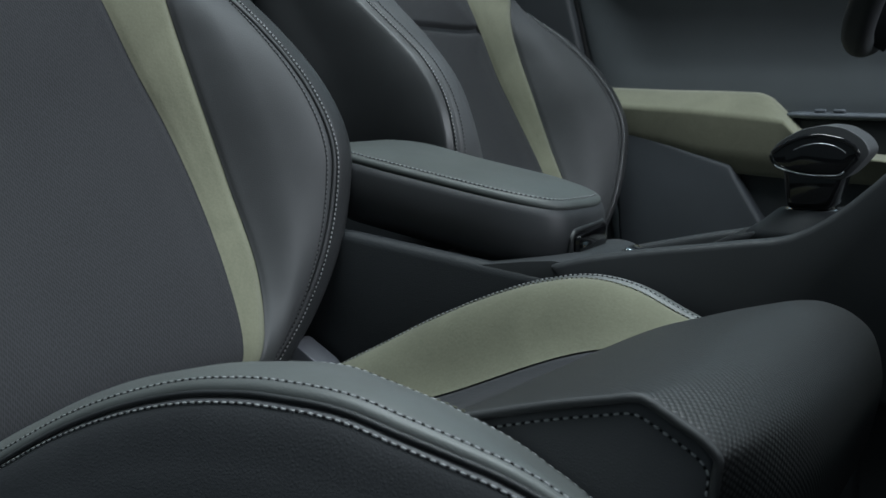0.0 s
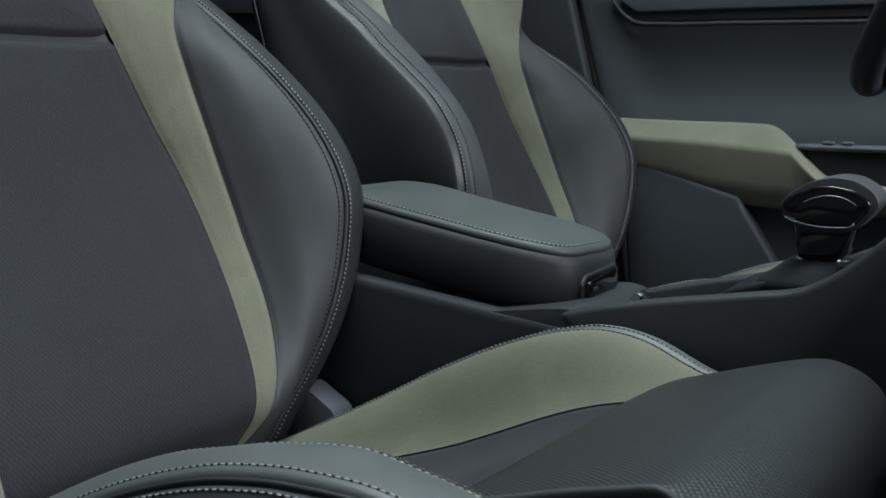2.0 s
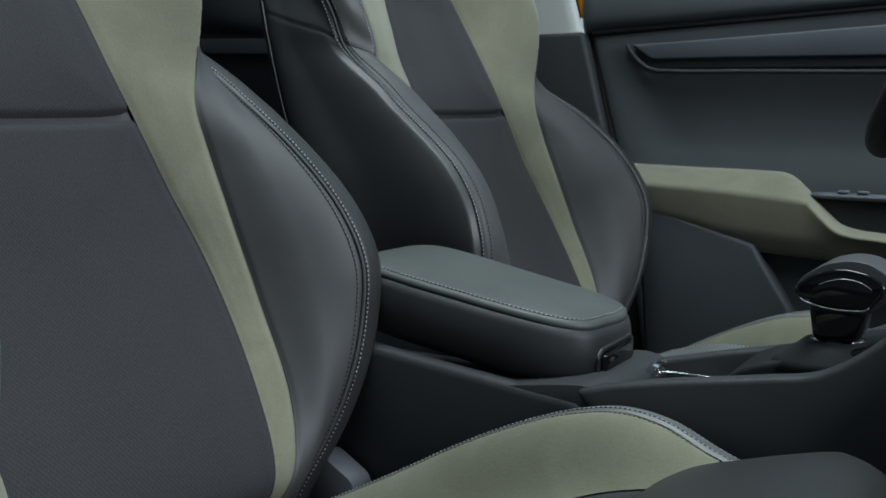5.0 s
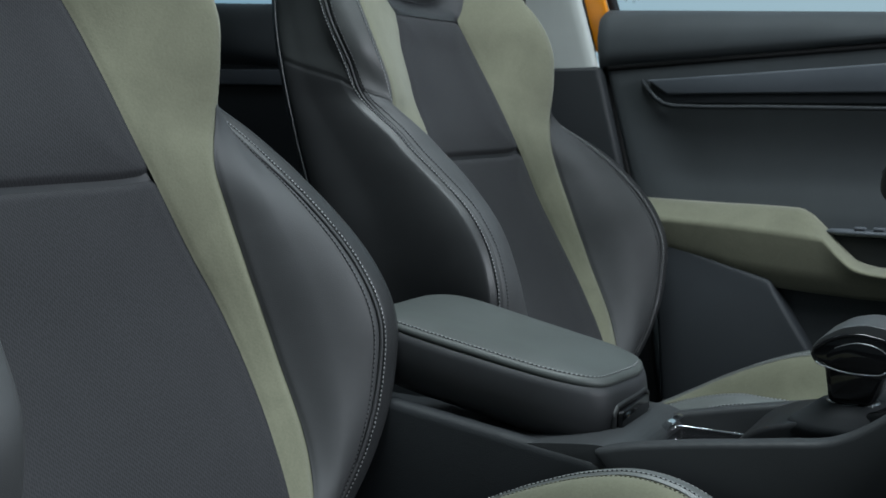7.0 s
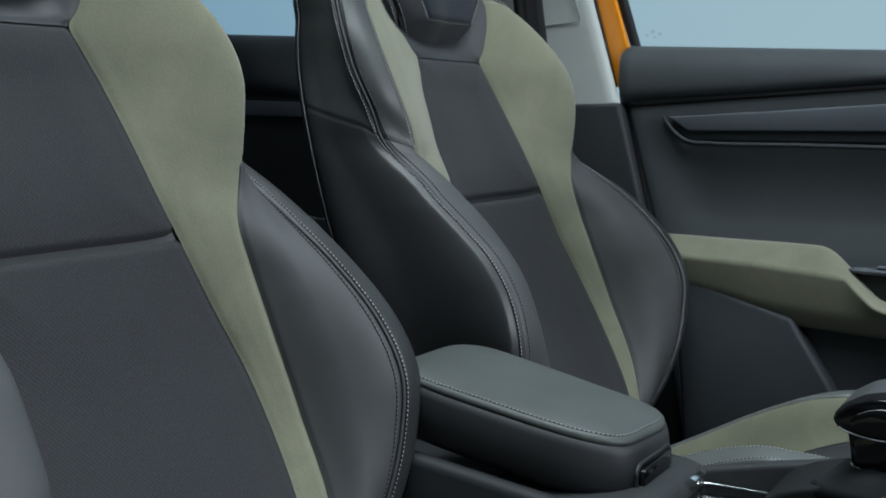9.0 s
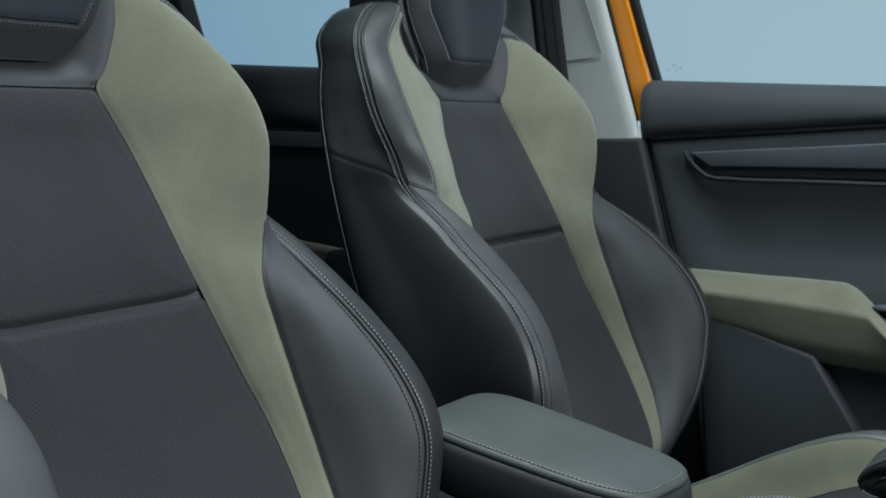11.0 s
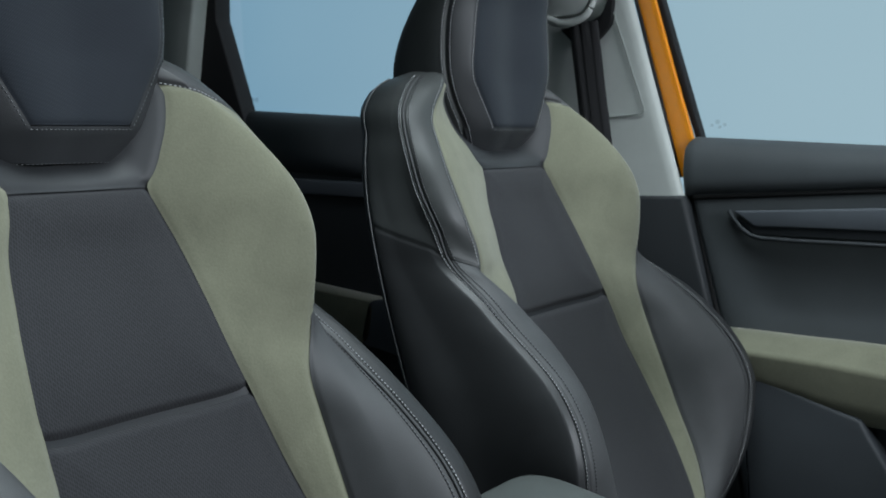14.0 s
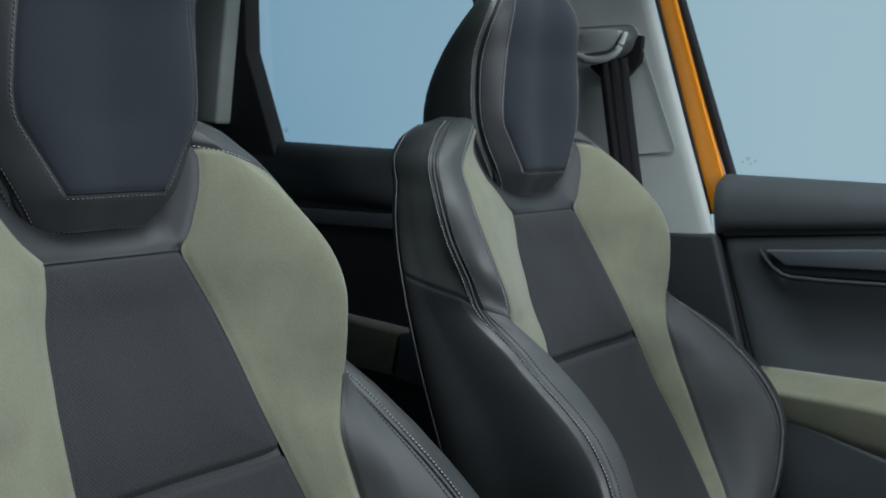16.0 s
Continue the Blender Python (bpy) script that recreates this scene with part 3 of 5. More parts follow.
def build_backrest(seat):
    us = np.concatenate([np.linspace(-9, 9, 145)])
    zs = np.r_[np.linspace(0.60, 1.32, 70), np.linspace(1.325, 1.35, 8)]
    u, z = np.meshgrid(us, zs, indexing="ij")
    p = back_surface(u, z)
    n = grid_normals(p)
    p = p - n * 0.005
    nu, nv = u.shape
    faces = [(i * nv + j, (i + 1) * nv + j, (i + 1) * nv + j + 1, i * nv + j + 1) for i in range(nu - 1) for j in range(nv - 1)]
    verts = list(p.reshape(-1, 3))
    top = p[:, -1]
    mid = top.mean(axis=0)
    base, last = len(verts), [i * nv + nv - 1 for i in range(nu)]
    for k, rise in ((0.75, 0.003), (0.35, 0.005)):
        row = [mid + (q - mid) * k + np.array((0, 0, rise)) for q in top]
        start = len(verts)
        verts += row
        faces += [(last[i], last[i + 1], start + i + 1, start + i) for i in range(nu - 1)]
        last = [start + i for i in range(nu)]
    verts.append(mid + np.array((0, 0, 0.0055)))
    faces += [(last[i], last[i + 1], len(verts) - 1) for i in range(nu - 1)]
    shell = mesh_object("backrest", verts, faces, LEATHER, seat, "black leather backrest shell")
    low = lambda s: 1.033 + 0.004 * np.abs(2 * s - 1) ** 6
    sheet("upper_insert", back_surface, (-1, 1), (low, 1.219), 60, 60, KNIT, shell, "charcoal knitted upper insert", puff=0.004, groove=(0.35, 0.35, 1.9, 1))
    sheet("lower_insert", back_surface, (-1, 1), (0.61, low), 60, 110, KNIT, shell, "charcoal knitted lower insert", puff=0.004, groove=(0.35, 0.35, 0, 1.9))
    sheet("neck_panel", back_surface, (-1, NECK_SEAM), (1.219, 1.335), 60, 40, LEATHER, shell, "charcoal leather neck panel", groove=(0.4, 0.4, 0.6, 1))
    for side in (1, -1):
        f = side < 0
        edge = (lambda z: 2.0 + 0.75 * ramp(1.08, 1.135, z) - 0.35 * ramp(1.285, 1.335, z)) if side > 0 else (lambda z: -2.0 + 0 * z)
        top = lambda s: 1.310 - 0.024 * s * s
        if side > 0:
            sheet("shoulder_cap", back_surface, (NECK_SEAM, edge), (lambda s: top(s) + 0.0005, 1.340), 40, 24, LEATHER_SMOOTH, shell, "charcoal leather shoulder cap", groove=(0.4, 0, 1, 0))
            uc = np.linspace(1.62, 2.35, 60)
            q, _ = along(back_surface, uc, top((uc - 1) / 1.5) + 0.0045, 0.0006)
            stitches("stitching", q, THREAD, shell)
        sheet("suede_panel", back_surface, (NECK_SEAM if side > 0 else -1, edge), (0.61, top if side > 0 else 1.330), 50, 160, SUEDE, shell, "olive green suede side panel", flip=f, puff=0.001, groove=(0.35, 0.7, 1, 1))
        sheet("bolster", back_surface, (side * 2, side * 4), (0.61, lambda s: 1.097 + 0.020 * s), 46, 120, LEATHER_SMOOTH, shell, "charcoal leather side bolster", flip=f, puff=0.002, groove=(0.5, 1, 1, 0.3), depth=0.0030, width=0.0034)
        sheet("bolster_side", back_surface, (side * 4, side * 7), (0.61, lambda s: 1.117 + 0.038 * s), 60, 120, LEATHER_SHADED, shell, "black leather bolster side in a shaded tone", flip=f, groove=(1, 1, 0, 0.35), depth=0.0030, width=0.0034)
        sheet("wing_strip", back_surface, (lambda z: edge(z), side * 4), (lambda s: 1.0985 + 0.020 * s, 1.346), 30, 60, LEATHER_LIT, shell, "black leather shoulder strip in a lit tone", flip=f, groove=(0.5, 1, 0.3, 0), depth=0.0030, width=0.0034, fade=lambda v: 1 - 0.85 * ramp(1.27, 1.33, v))
        sheet("wing_side", back_surface, (side * 4, side * 7), (lambda s: 1.1175 + 0.038 * s, 1.346), 60, 60, LEATHER_LIT, shell, "black leather shoulder side in a lit tone", flip=f, groove=(1, 1, 0.35, 0), depth=0.0030, width=0.0034, fade=lambda v: 1 - 0.85 * ramp(1.27, 1.33, v))
        # thread rows beside the seams and cord along the rear edge
        zs = np.linspace(0.66, 1.338, 200)
        for gap in (-0.0060, 0.0060):
            q = beside(back_surface, side * 4 + 0 * zs, zs, gap * side, 0.0007)
            stitches("stitching", q, THREAD if gap > 0 else THREAD_SHADED, shell, r=0.00058, holes=True)
        q, _ = along(back_surface, side * 4 + 0 * zs, zs, -0.0012)
        tube("seam_cord", q, 0.0019, LEATHER_SMOOTH, shell, "folded leather seam", 6)
        zw = np.linspace(1.104, 1.335, 90)
        if side < 0:
            q = beside(back_surface, edge(zw) + side * 0.03, zw, side * 0.0035, 0.0006)
            stitches("stitching", q, THREAD, shell)
        if side < 0:
            zl = np.linspace(0.70, 1.03, 110)
            stitches("stitching", beside(back_surface, -2.45 + 0 * zl, zl, -0.004, 0.0006), THREAD_SHADED, shell)
        zb = np.linspace(0.64, 1.335, 120)
        q, _ = along(back_surface, side * 7 + 0 * zb, zb, 0.0005)
        tube("piping", q, 0.0009, SILVER_CORD, shell, "pale piping cord", 6)
    return shell


SILVER_CORD = material("pale_cord", (0.13, 0.133, 0.136), 0.6)[0]

H_WIN = guides((1.235, 0.042, -0.106), (1.255, 0.046, -0.094), (1.270, 0.050, -0.085), (1.276, 0.0535, -0.0845), (1.290, 0.0625, -0.085), (1.305, 0.072, -0.086), (1.320, 0.0815, -0.087), (1.332, 0.0885, -0.088), (1.345, 0.0915, -0.088), (1.38, 0.0905, -0.087), (1.42, 0.086, -0.086), (1.49, 0.072, -0.082), (1.53, 0.046, -0.095))
H_SEAM = guides((1.235, 0.060, -0.116), (1.245, 0.069, -0.112), (1.275, 0.088, -0.107), (1.31, 0.106, -0.110), (1.345, 0.114, -0.113), (1.38, 0.115, -0.114), (1.42, 0.113, -0.112), (1.49, 0.096, -0.096), (1.53, 0.056, -0.105))
H_BACK = guides((1.235, 0.060, -0.165), (1.245, 0.072, -0.17), (1.275, 0.095, -0.185), (1.31, 0.107, -0.194), (1.345, 0.108, -0.197), (1.42, 0.101, -0.178), (1.49, 0.081, -0.140), (1.53, 0.046, -0.125))


def head_surface(u, z):
    pair = lambda g: np.stack([g[1](z), g[0](z)], axis=-1)
    a, b, c = pair(H_WIN), pair(H_SEAM), pair(H_BACK)
    front = np.stack([a[..., 0] - 0.002, 0 * z], axis=-1)
    mid = 0.5 * b + 0.5 * c + np.array((0, 0.006))
    rear = np.stack([c[..., 0] - 0.012, 0 * z], axis=-1)
    p = section([front, a, b, mid, c, rear], np.abs(u), sharp=())
    return np.stack([p[..., 0], np.sign(u) * p[..., 1] + 0.008, z], axis=-1)


def build_headrest(seat):
    us = np.linspace(-5, 5, 101)
    zs = np.r_[1.233, 1.236, 1.241, np.linspace(1.246, 1.53, 50)]
    u, z = np.meshgrid(us, zs, indexing="ij")
    p = head_surface(u, z)
    p = p - grid_normals(p) * 0.004
    for j in (0, 1):
        c = p[:, j].mean(axis=0)
        p[:, j] = c + (p[:, j] - c) * (0.8, 0.94)[j]
    nu, nv = u.shape
    faces = [(i * nv + j, (i + 1) * nv + j, (i + 1) * nv + j + 1, i * nv + j + 1) for i in range(nu - 1) for j in range(nv - 1)]
    verts = list(p.reshape(-1, 3))
    for j, rise in ((0, -0.001), (nv - 1, 0.008)):
        verts.append(p[:, j].mean(axis=0) + np.array((0, 0, rise)))
        faces += [(i * nv + j, (i + 1) * nv + j, len(verts) - 1) for i in range(nu - 1)]
    head = mesh_object("headrest", verts, faces, LEATHER, seat, "black leather headrest")
    sheet("face_panel", head_surface, (-1, 1), (1.272, 1.525), 40, 90, NAVY, head, "navy cloth headrest face", puff=0.0006, groove=(0.25, 0.25, 0.2, 1), width=0.003)
    sheet("chin_panel", head_surface, (-1, 1), (1.240, 1.271), 40, 14, LEATHER, head, "black leather chin panel", groove=(0, 0, 0, 0.5), depth=0.0012)
    for side in (1, -1):
        sheet("frame_panel", head_surface, (side * 1, side * 2), (1.241, 1.525), 30, 100, LEATHER, head, "black leather headrest frame", flip=side < 0, groove=(0.4, 1, 0, 1), depth=0.0025, width=0.0032, fade=lambda v: ramp(1.266, 1.276, v))
        sheet("cheek_panel", head_surface, (side * 2, side * 4.4), (1.25, 1.525), 40, 60, LEATHER_LIT, head, "black leather headrest cheek in a lit tone", flip=side < 0)
        zs = np.linspace(1.243, 1.52, 130)
        for gap in (-0.0052, 0.0052):
            q = beside(head_surface, side * 2 + 0 * zs, zs, gap * side, 0.0009)
            stitches("stitching", q, THREAD if INNER[0] < 0 else THREAD_SHADED, head, r=0.00058, holes=True)
        zs = np.linspace(1.2705, 1.52, 110)
        q = beside(head_surface, side * 1.0 + 0 * zs, zs, side * 0.004, 0.0008)
        stitches("stitching", q, THREAD if INNER[0] < 0 else THREAD_SHADED, head)
    uu = np.linspace(-1.06, 1.06, 60)
    q, _ = along(head_surface, uu, 1.2685 + 0 * uu, 0.0006)
    stitches("stitching", q, THREAD_SHADED, head)
    uu = np.linspace(-1.9, 1.9, 80)
    q, _ = along(head_surface, uu, 1.2405 + 0 * uu, 0.0008)
    stitches("stitching", q, THREAD_SHADED, head)
    for y in (-0.05, 0.062):
        tube("post", [(-0.135, y, 1.20), (-0.135, y, 1.25)], 0.006, CHROME, head, "chrome headrest post")
    return head


# the cushion over the length x: height z and half width y
Q_MID = guides((0.04, 0, 0.64), (0.10, 0, 0.655), (0.20, 0, 0.683), (0.30, 0, 0.713), (0.40, 0, 0.748), (0.47, 0, 0.770), (0.56, 0, 0.770), (0.62, 0, 0.72))
Q_EDGE = guides((0.04, 0.115, 0.645), (0.10, 0.125, 0.660), (0.20, 0.138, 0.692), (0.30, 0.144, 0.724), (0.437, 0.148, 0.777), (0.50, 0.15, 0.785), (0.56, 0.15, 0.775), (0.62, 0.15, 0.72))
Q_RIDGE = guides((0.04, 0.165, 0.655), (0.10, 0.178, 0.686), (0.157, 0.185, 0.714), (0.216, 0.19, 0.745), (0.272, 0.195, 0.776), (0.323, 0.198, 0.800), (0.372, 0.20, 0.817), (0.41, 0.20, 0.823), (0.445, 0.198, 0.818), (0.48, 0.192, 0.804), (0.53, 0.19, 0.782), (0.62, 0.19, 0.70))
Q_SEAM = guides((0.04, 0.22, 0.63), (0.10, 0.235, 0.662), (0.20, 0.245, 0.718), (0.29, 0.25, 0.767), (0.335, 0.252, 0.791), (0.39, 0.253, 0.812), (0.43, 0.253, 0.820), (0.47, 0.252, 0.822), (0.505, 0.250, 0.817), (0.54, 0.247, 0.806), (0.58, 0.243, 0.787), (0.62, 0.24, 0.76))


INNER = [1]  # the side of the seat that is towards the console


# the outer flank of the passenger cushion: crest higher and seam lower towards the front
RIDGE_RISE = hermite([0.04, 0.34, 0.386, 0.417, 0.434, 0.456, 0.47, 0.484, 0.509, 0.527, 0.542, 0.558, 0.585, 0.62], [0, -0.002, -0.004, -0.001, 0.002, 0.003, 0.001, 0, 0.001, 0.0035, 0.0058, 0.010, 0.014, 0.016])
SEAM_FALL = hermite([0.04, 0.38, 0.42, 0.44, 0.456, 0.481, 0.505, 0.527, 0.548, 0.585, 0.62], [0, 0.001, 0.001, 0, -0.002, -0.004, -0.0062, -0.0055, -0.0034, -0.003, -0.003])


def seat_cushion_surface(u, x):
    pair = lambda g: np.stack([g[0](x), g[1](x)], axis=-1)
    mid, edge, ridge, seam = (pair(g) for g in (Q_MID, Q_EDGE, Q_RIDGE, Q_SEAM))
    out = (u < 0) * ramp(0.42, 0.50, x)
    rise, fall = 0.014 * out, 0.004 * out
    if INNER[0] > 0:
        rise, fall = rise + (u < 0) * RIDGE_RISE(x), fall + (u < 0) * SEAM_FALL(x)
    ridge = ridge + np.stack([0 * out, rise], axis=-1)
    seam = seam + np.stack([0 * out, fall], axis=-1)
    if INNER[0] < 0:
        seam = np.stack([seam[..., 0], np.where(u > 0, np.minimum(seam[..., 1], ridge[..., 1] - 0.006), seam[..., 1])], axis=-1)
    inner = (u * INNER[0] > 0)[..., None]
    ridge = ridge + inner * (INNER[0] < 0) * np.array((0.0, 0.014))
    seam = np.where(inner, np.stack([ridge[..., 0] + 0.034, np.minimum(seam[..., 1] + 0.01, ridge[..., 1] - 0.009)], axis=-1), seam)
    swell = seam + np.array((0.010, -0.030))
    foot = np.stack([0 * x + 0.222, 0 * x + 0.56], axis=-1)
    p = section([mid, edge, ridge, seam, swell, foot], np.abs(u))
    y = np.sign(u) * p[..., 0]
    return np.stack([x, y, p[..., 1] - 0.05 * y], axis=-1)


T_TOP = smooth_line([(0.43, 0.735), (0.437, 0.765), (0.455, 0.784), (0.515, 0.811), (0.55, 0.822), (0.585, 0.829), (0.610, 0.824), (0.624, 0.811), (0.631, 0.790), (0.627, 0.757), (0.610, 0.71), (0.585, 0.65), (0.55, 0.58)], 600)


T_SIDE = smooth_line([(0.43, 0.73), (0.44, 0.772), (0.469, 0.797), (0.509, 0.809), (0.546, 0.819), (0.565, 0.8232), (0.574, 0.8252), (0.5775, 0.8255), (0.5805, 0.8244), (0.585, 0.8220), (0.593, 0.8175), (0.604, 0.8105), (0.607, 0.807), (0.6065, 0.80), (0.602, 0.76), (0.587, 0.70), (0.56, 0.64), (0.53, 0.58)], 600)


def thigh_surface(u, v):
    """v: along the rolled front from rear to front (0 .. 1); u: 0 middle, 1 corded seam, 2 foot of the flat side."""
    i = np.linspace(0, 1, len(T_TOP))
    pick = lambda line: np.stack([np.interp(v, i, line[:, 0]), np.interp(v, i, line[:, 1])], axis=-1)
    a = np.abs(u)
    k = np.clip(a - 1, 0, 1)
    w = (np.clip(a, 0, 1) ** 5)[..., None]
    p = pick(T_TOP) * (1 - w) + pick(T_SIDE) * w
    p[..., 1] -= 0.010 * (u > 0) * w[..., 0]
    p[..., 0] -= 0.006 * (u > 0) * w[..., 0]
    p = p + (np.array((0.49, 0.58)) - p) * 0.92 * k[..., None]
    y = np.sign(u) * (0.19 * np.clip(a, 0, 1) + 0.008 * np.sin(math.pi * np.clip(k * 1.6, 0, 1)) - 0.012 * k)
    return np.stack([p[..., 0], y, p[..., 1] - 0.05 * y], axis=-1)


def grid_body(name, surface, us, vs, mat, parent, label, sink):
    u, v = np.meshgrid(us, vs, indexing="ij")
    p = surface(u, v)
    p = p - grid_normals(p) * sink
    nu, nv = u.shape
    faces = [(i * nv + j, (i + 1) * nv + j, (i + 1) * nv + j + 1, i * nv + j + 1) for i in range(nu - 1) for j in range(nv - 1)]
    return mesh_object(name, p.reshape(-1, 3), faces, mat, parent, label)


def build_cushion(seat):
    S = seat_cushion_surface
    body = grid_body("cushion", S, np.linspace(-5, 5, 81), np.linspace(0.03, 0.585, 60), LEATHER, seat, "black leather seat cushion", -0.005)
    sheet("seat_insert", S, (-1, 1), (0.04, 0.55), 60, 80, RIBBED, body, "ribbed charcoal seat insert", flip=True, puff=0.001, groove=(0.5, 0.5, 1, 1), width=0.004)
    for side in (1, -1):
        f = side > 0
        sheet("suede_panel", S, (side * 1, side * 2), (0.04, 0.575), 40, 90, SUEDE, body, "olive green suede cushion panel", flip=f, puff=0.0006, groove=(0.15, 1, 1, 1))
        sheet("bolster", S, (side * 2, side * 3), (0.04, 0.585), 40, 120, LEATHER_CREST_LIT, body, "leather cushion bolster in a top-lit grey", flip=f, depth=0.0026, width=0.0030)
        sheet("cushion_side", S, (side * 3, side * 5), (0.04, 0.585), 60, 120, LEATHER_SIDE_LIT, body, "charcoal leather cushion side in a lit tone", flip=f, depth=0.0026, width=0.0030)
        xs = np.linspace(0.06, 0.575, 160)
        for base, gap, mat, lift in ((2, -0.0055, OLIVE_THREAD, -0.0003), (2, 0.0055, THREAD, 0.0002), (3, -0.0060, THREAD, -0.0001), (3, 0.0060, THREAD, -0.0001)):
            q = beside(S, side * base + 0 * xs, xs, gap * side, lift)
            stitches("stitching", q, mat, body, step=0.0040, length=0.0023, r=0.0005, holes=mat is THREAD)
        q, _ = along(S, side * 3 + 0 * xs, xs, 0.0010)
        tube("seam_cord", q, 0.0013, LEATHER, body, "folded leather seam", 6)
    thigh = grid_body("thigh_support", thigh_surface, np.linspace(-2, 2, 61), np.linspace(0, 1, 60), LEATHER, seat, "black thigh support at the cushion front", -0.003)
    sheet("thigh_cover", thigh_surface, (-1, 1), (0.0, 1.0), 70, 240, PERFORATED, thigh, "perforated charcoal thigh cover", flip=True, groove=(1, 1, 0, 0), depth=0.0015, width=0.003)
    for side in (1, -1):
        sheet("thigh_side", thigh_surface, (side * 1, side * 2), (0.02, 0.98), 40, 240, LEATHER_SIDE_LIT, thigh, "charcoal leather thigh side panel in a lit tone", flip=side > 0, groove=(1, 0, 0, 0), depth=0.002, width=0.003)
        if side > 0:
            continue
        vs = np.linspace(0.05, 0.85, 240)
        q, _ = along(thigh_surface, side + 0 * vs, vs, -0.0004)
        tube("piping", q, 0.0021, LEATHER_SMOOTH, thigh, "leather piping", 8)
        q, _ = along(thigh_surface, side * (1.027 + 0 * vs), vs, -0.0002)
        stitches("stitching", q, THREAD, thigh, holes=True)
    return body


def build_seat(y, drop, label):
    seat = thing("car_seat", label, "car seat", "front seats of the car", at=(0, y, 0))
    build_backrest(seat)
    head = build_headrest(seat)
    if INNER[0] < 0:
        head.scale = (1.06, 1.07, 1.0)
    for ob in (build_cushion(seat), [c for c in seat.children if c.name.startswith("thigh_support")][0]):
        ob.location.z = -drop
    base = slab("seat_base", [(0.02, 0.50), (0.60, 0.50), (0.62, 0.66 - drop), (0.10, 0.62 - drop), (-0.02, 0.64)], -0.20, 0.20, DARK, seat, "dark plastic seat base", 0.01)
    for s in (-0.19, 0.19):
        box("seat_rail", (-0.05, s - 0.02, 0.402), (0.62, s + 0.02, 0.51), RUBBER, seat, "black steel seat rail", 0.003)
    return seat


build_seat(-0.345, 0.0, "charcoal and olive suede passenger seat with stitched leather bolsters")
FIT[0], INNER[0] = 0.016, -1
build_seat(0.375, 0.042, "charcoal and olive suede driver seat beside the open driver door")

# ---- centre console and armrest ----
def rounded(points, r=0.02, n=5):
    """A closed outline with its corners rounded; a point may carry its own radius."""
    out = []
    m = len(points)
    for i in range(m):
        p, a, b = (Vector(points[k % m][:2]) for k in (i, i - 1, i + 1))
        rad = points[i][2] if len(points[i]) > 2 else r
        da, db = (a - p), (b - p)
        la, lb = min(rad, da.length * 0.49), min(rad, db.length * 0.49)
        q0, q1 = p + da.normalized() * la, p + db.normalized() * lb
        for k in range(n + 1):
            t = k / n
            out.append(tuple((1 - t) ** 2 * q0 + 2 * t * (1 - t) * p + t * t * q1))
    return out


def loft_rings(name, rings, mat, parent=None, label="", close=True):
    n = len(rings[0])
    verts = [v for r in rings for v in r]
    faces = [(i * n + j, i * n + (j + 1) % n, (i + 1) * n + (j + 1) % n, (i + 1) * n + j) for i in range(len(rings) - 1) for j in range(n)]
    if close:
        for i, flip in ((0, True), (len(rings) - 1, False)):
            c = np.mean(np.array(rings[i]), axis=0)
            verts.append(tuple(c))
            k = len(verts) - 1
            for j in range(n):
                a, b = i * n + j, i * n + (j + 1) % n
                faces.append((b, a, k) if flip else (a, b, k))
    ob = mesh_object(name, verts, faces, mat, parent, label)
    bm = bmesh.new()
    bm.from_mesh(ob.data)
    bmesh.ops.recalc_face_normals(bm, faces=bm.faces)
    bm.to_mesh(ob.data)
    bm.free()
    ob.data.polygons.foreach_set("use_smooth", [True] * len(ob.data.polygons))
    return ob


ARM = rounded([(0.103, -0.068, 0.05), (0.16, -0.0765, 0.05), (0.30, -0.068, 0.05), (0.342, -0.046, 0.020), (0.350, 0.036, 0.020), (0.335, 0.072, 0.03), (0.20, 0.088, 0.06), (0.103, 0.084, 0.05)], n=8)
ARM_MID = np.array((0.21, 0.008))


def arm_top(x):
    return 0.9175 - 0.195 * x


def arm_ring(scale, dz, push=0.0):
    ring = []
    for x, y in ARM:
        q = np.array((x, y)) - ARM_MID
        d = np.linalg.norm(q)
        q = q * (1 - scale / d) + ARM_MID
        ring.append((q[0] + push, q[1], arm_top(q[0]) + dz))
    return ring


# armrest lid: overhead light is put into a lighter leather than the sides
LEATHER_LID_LIT = leather("lit_lid_leather", (0.072, 0.081, 0.078), 0.5, 640, 0.2)

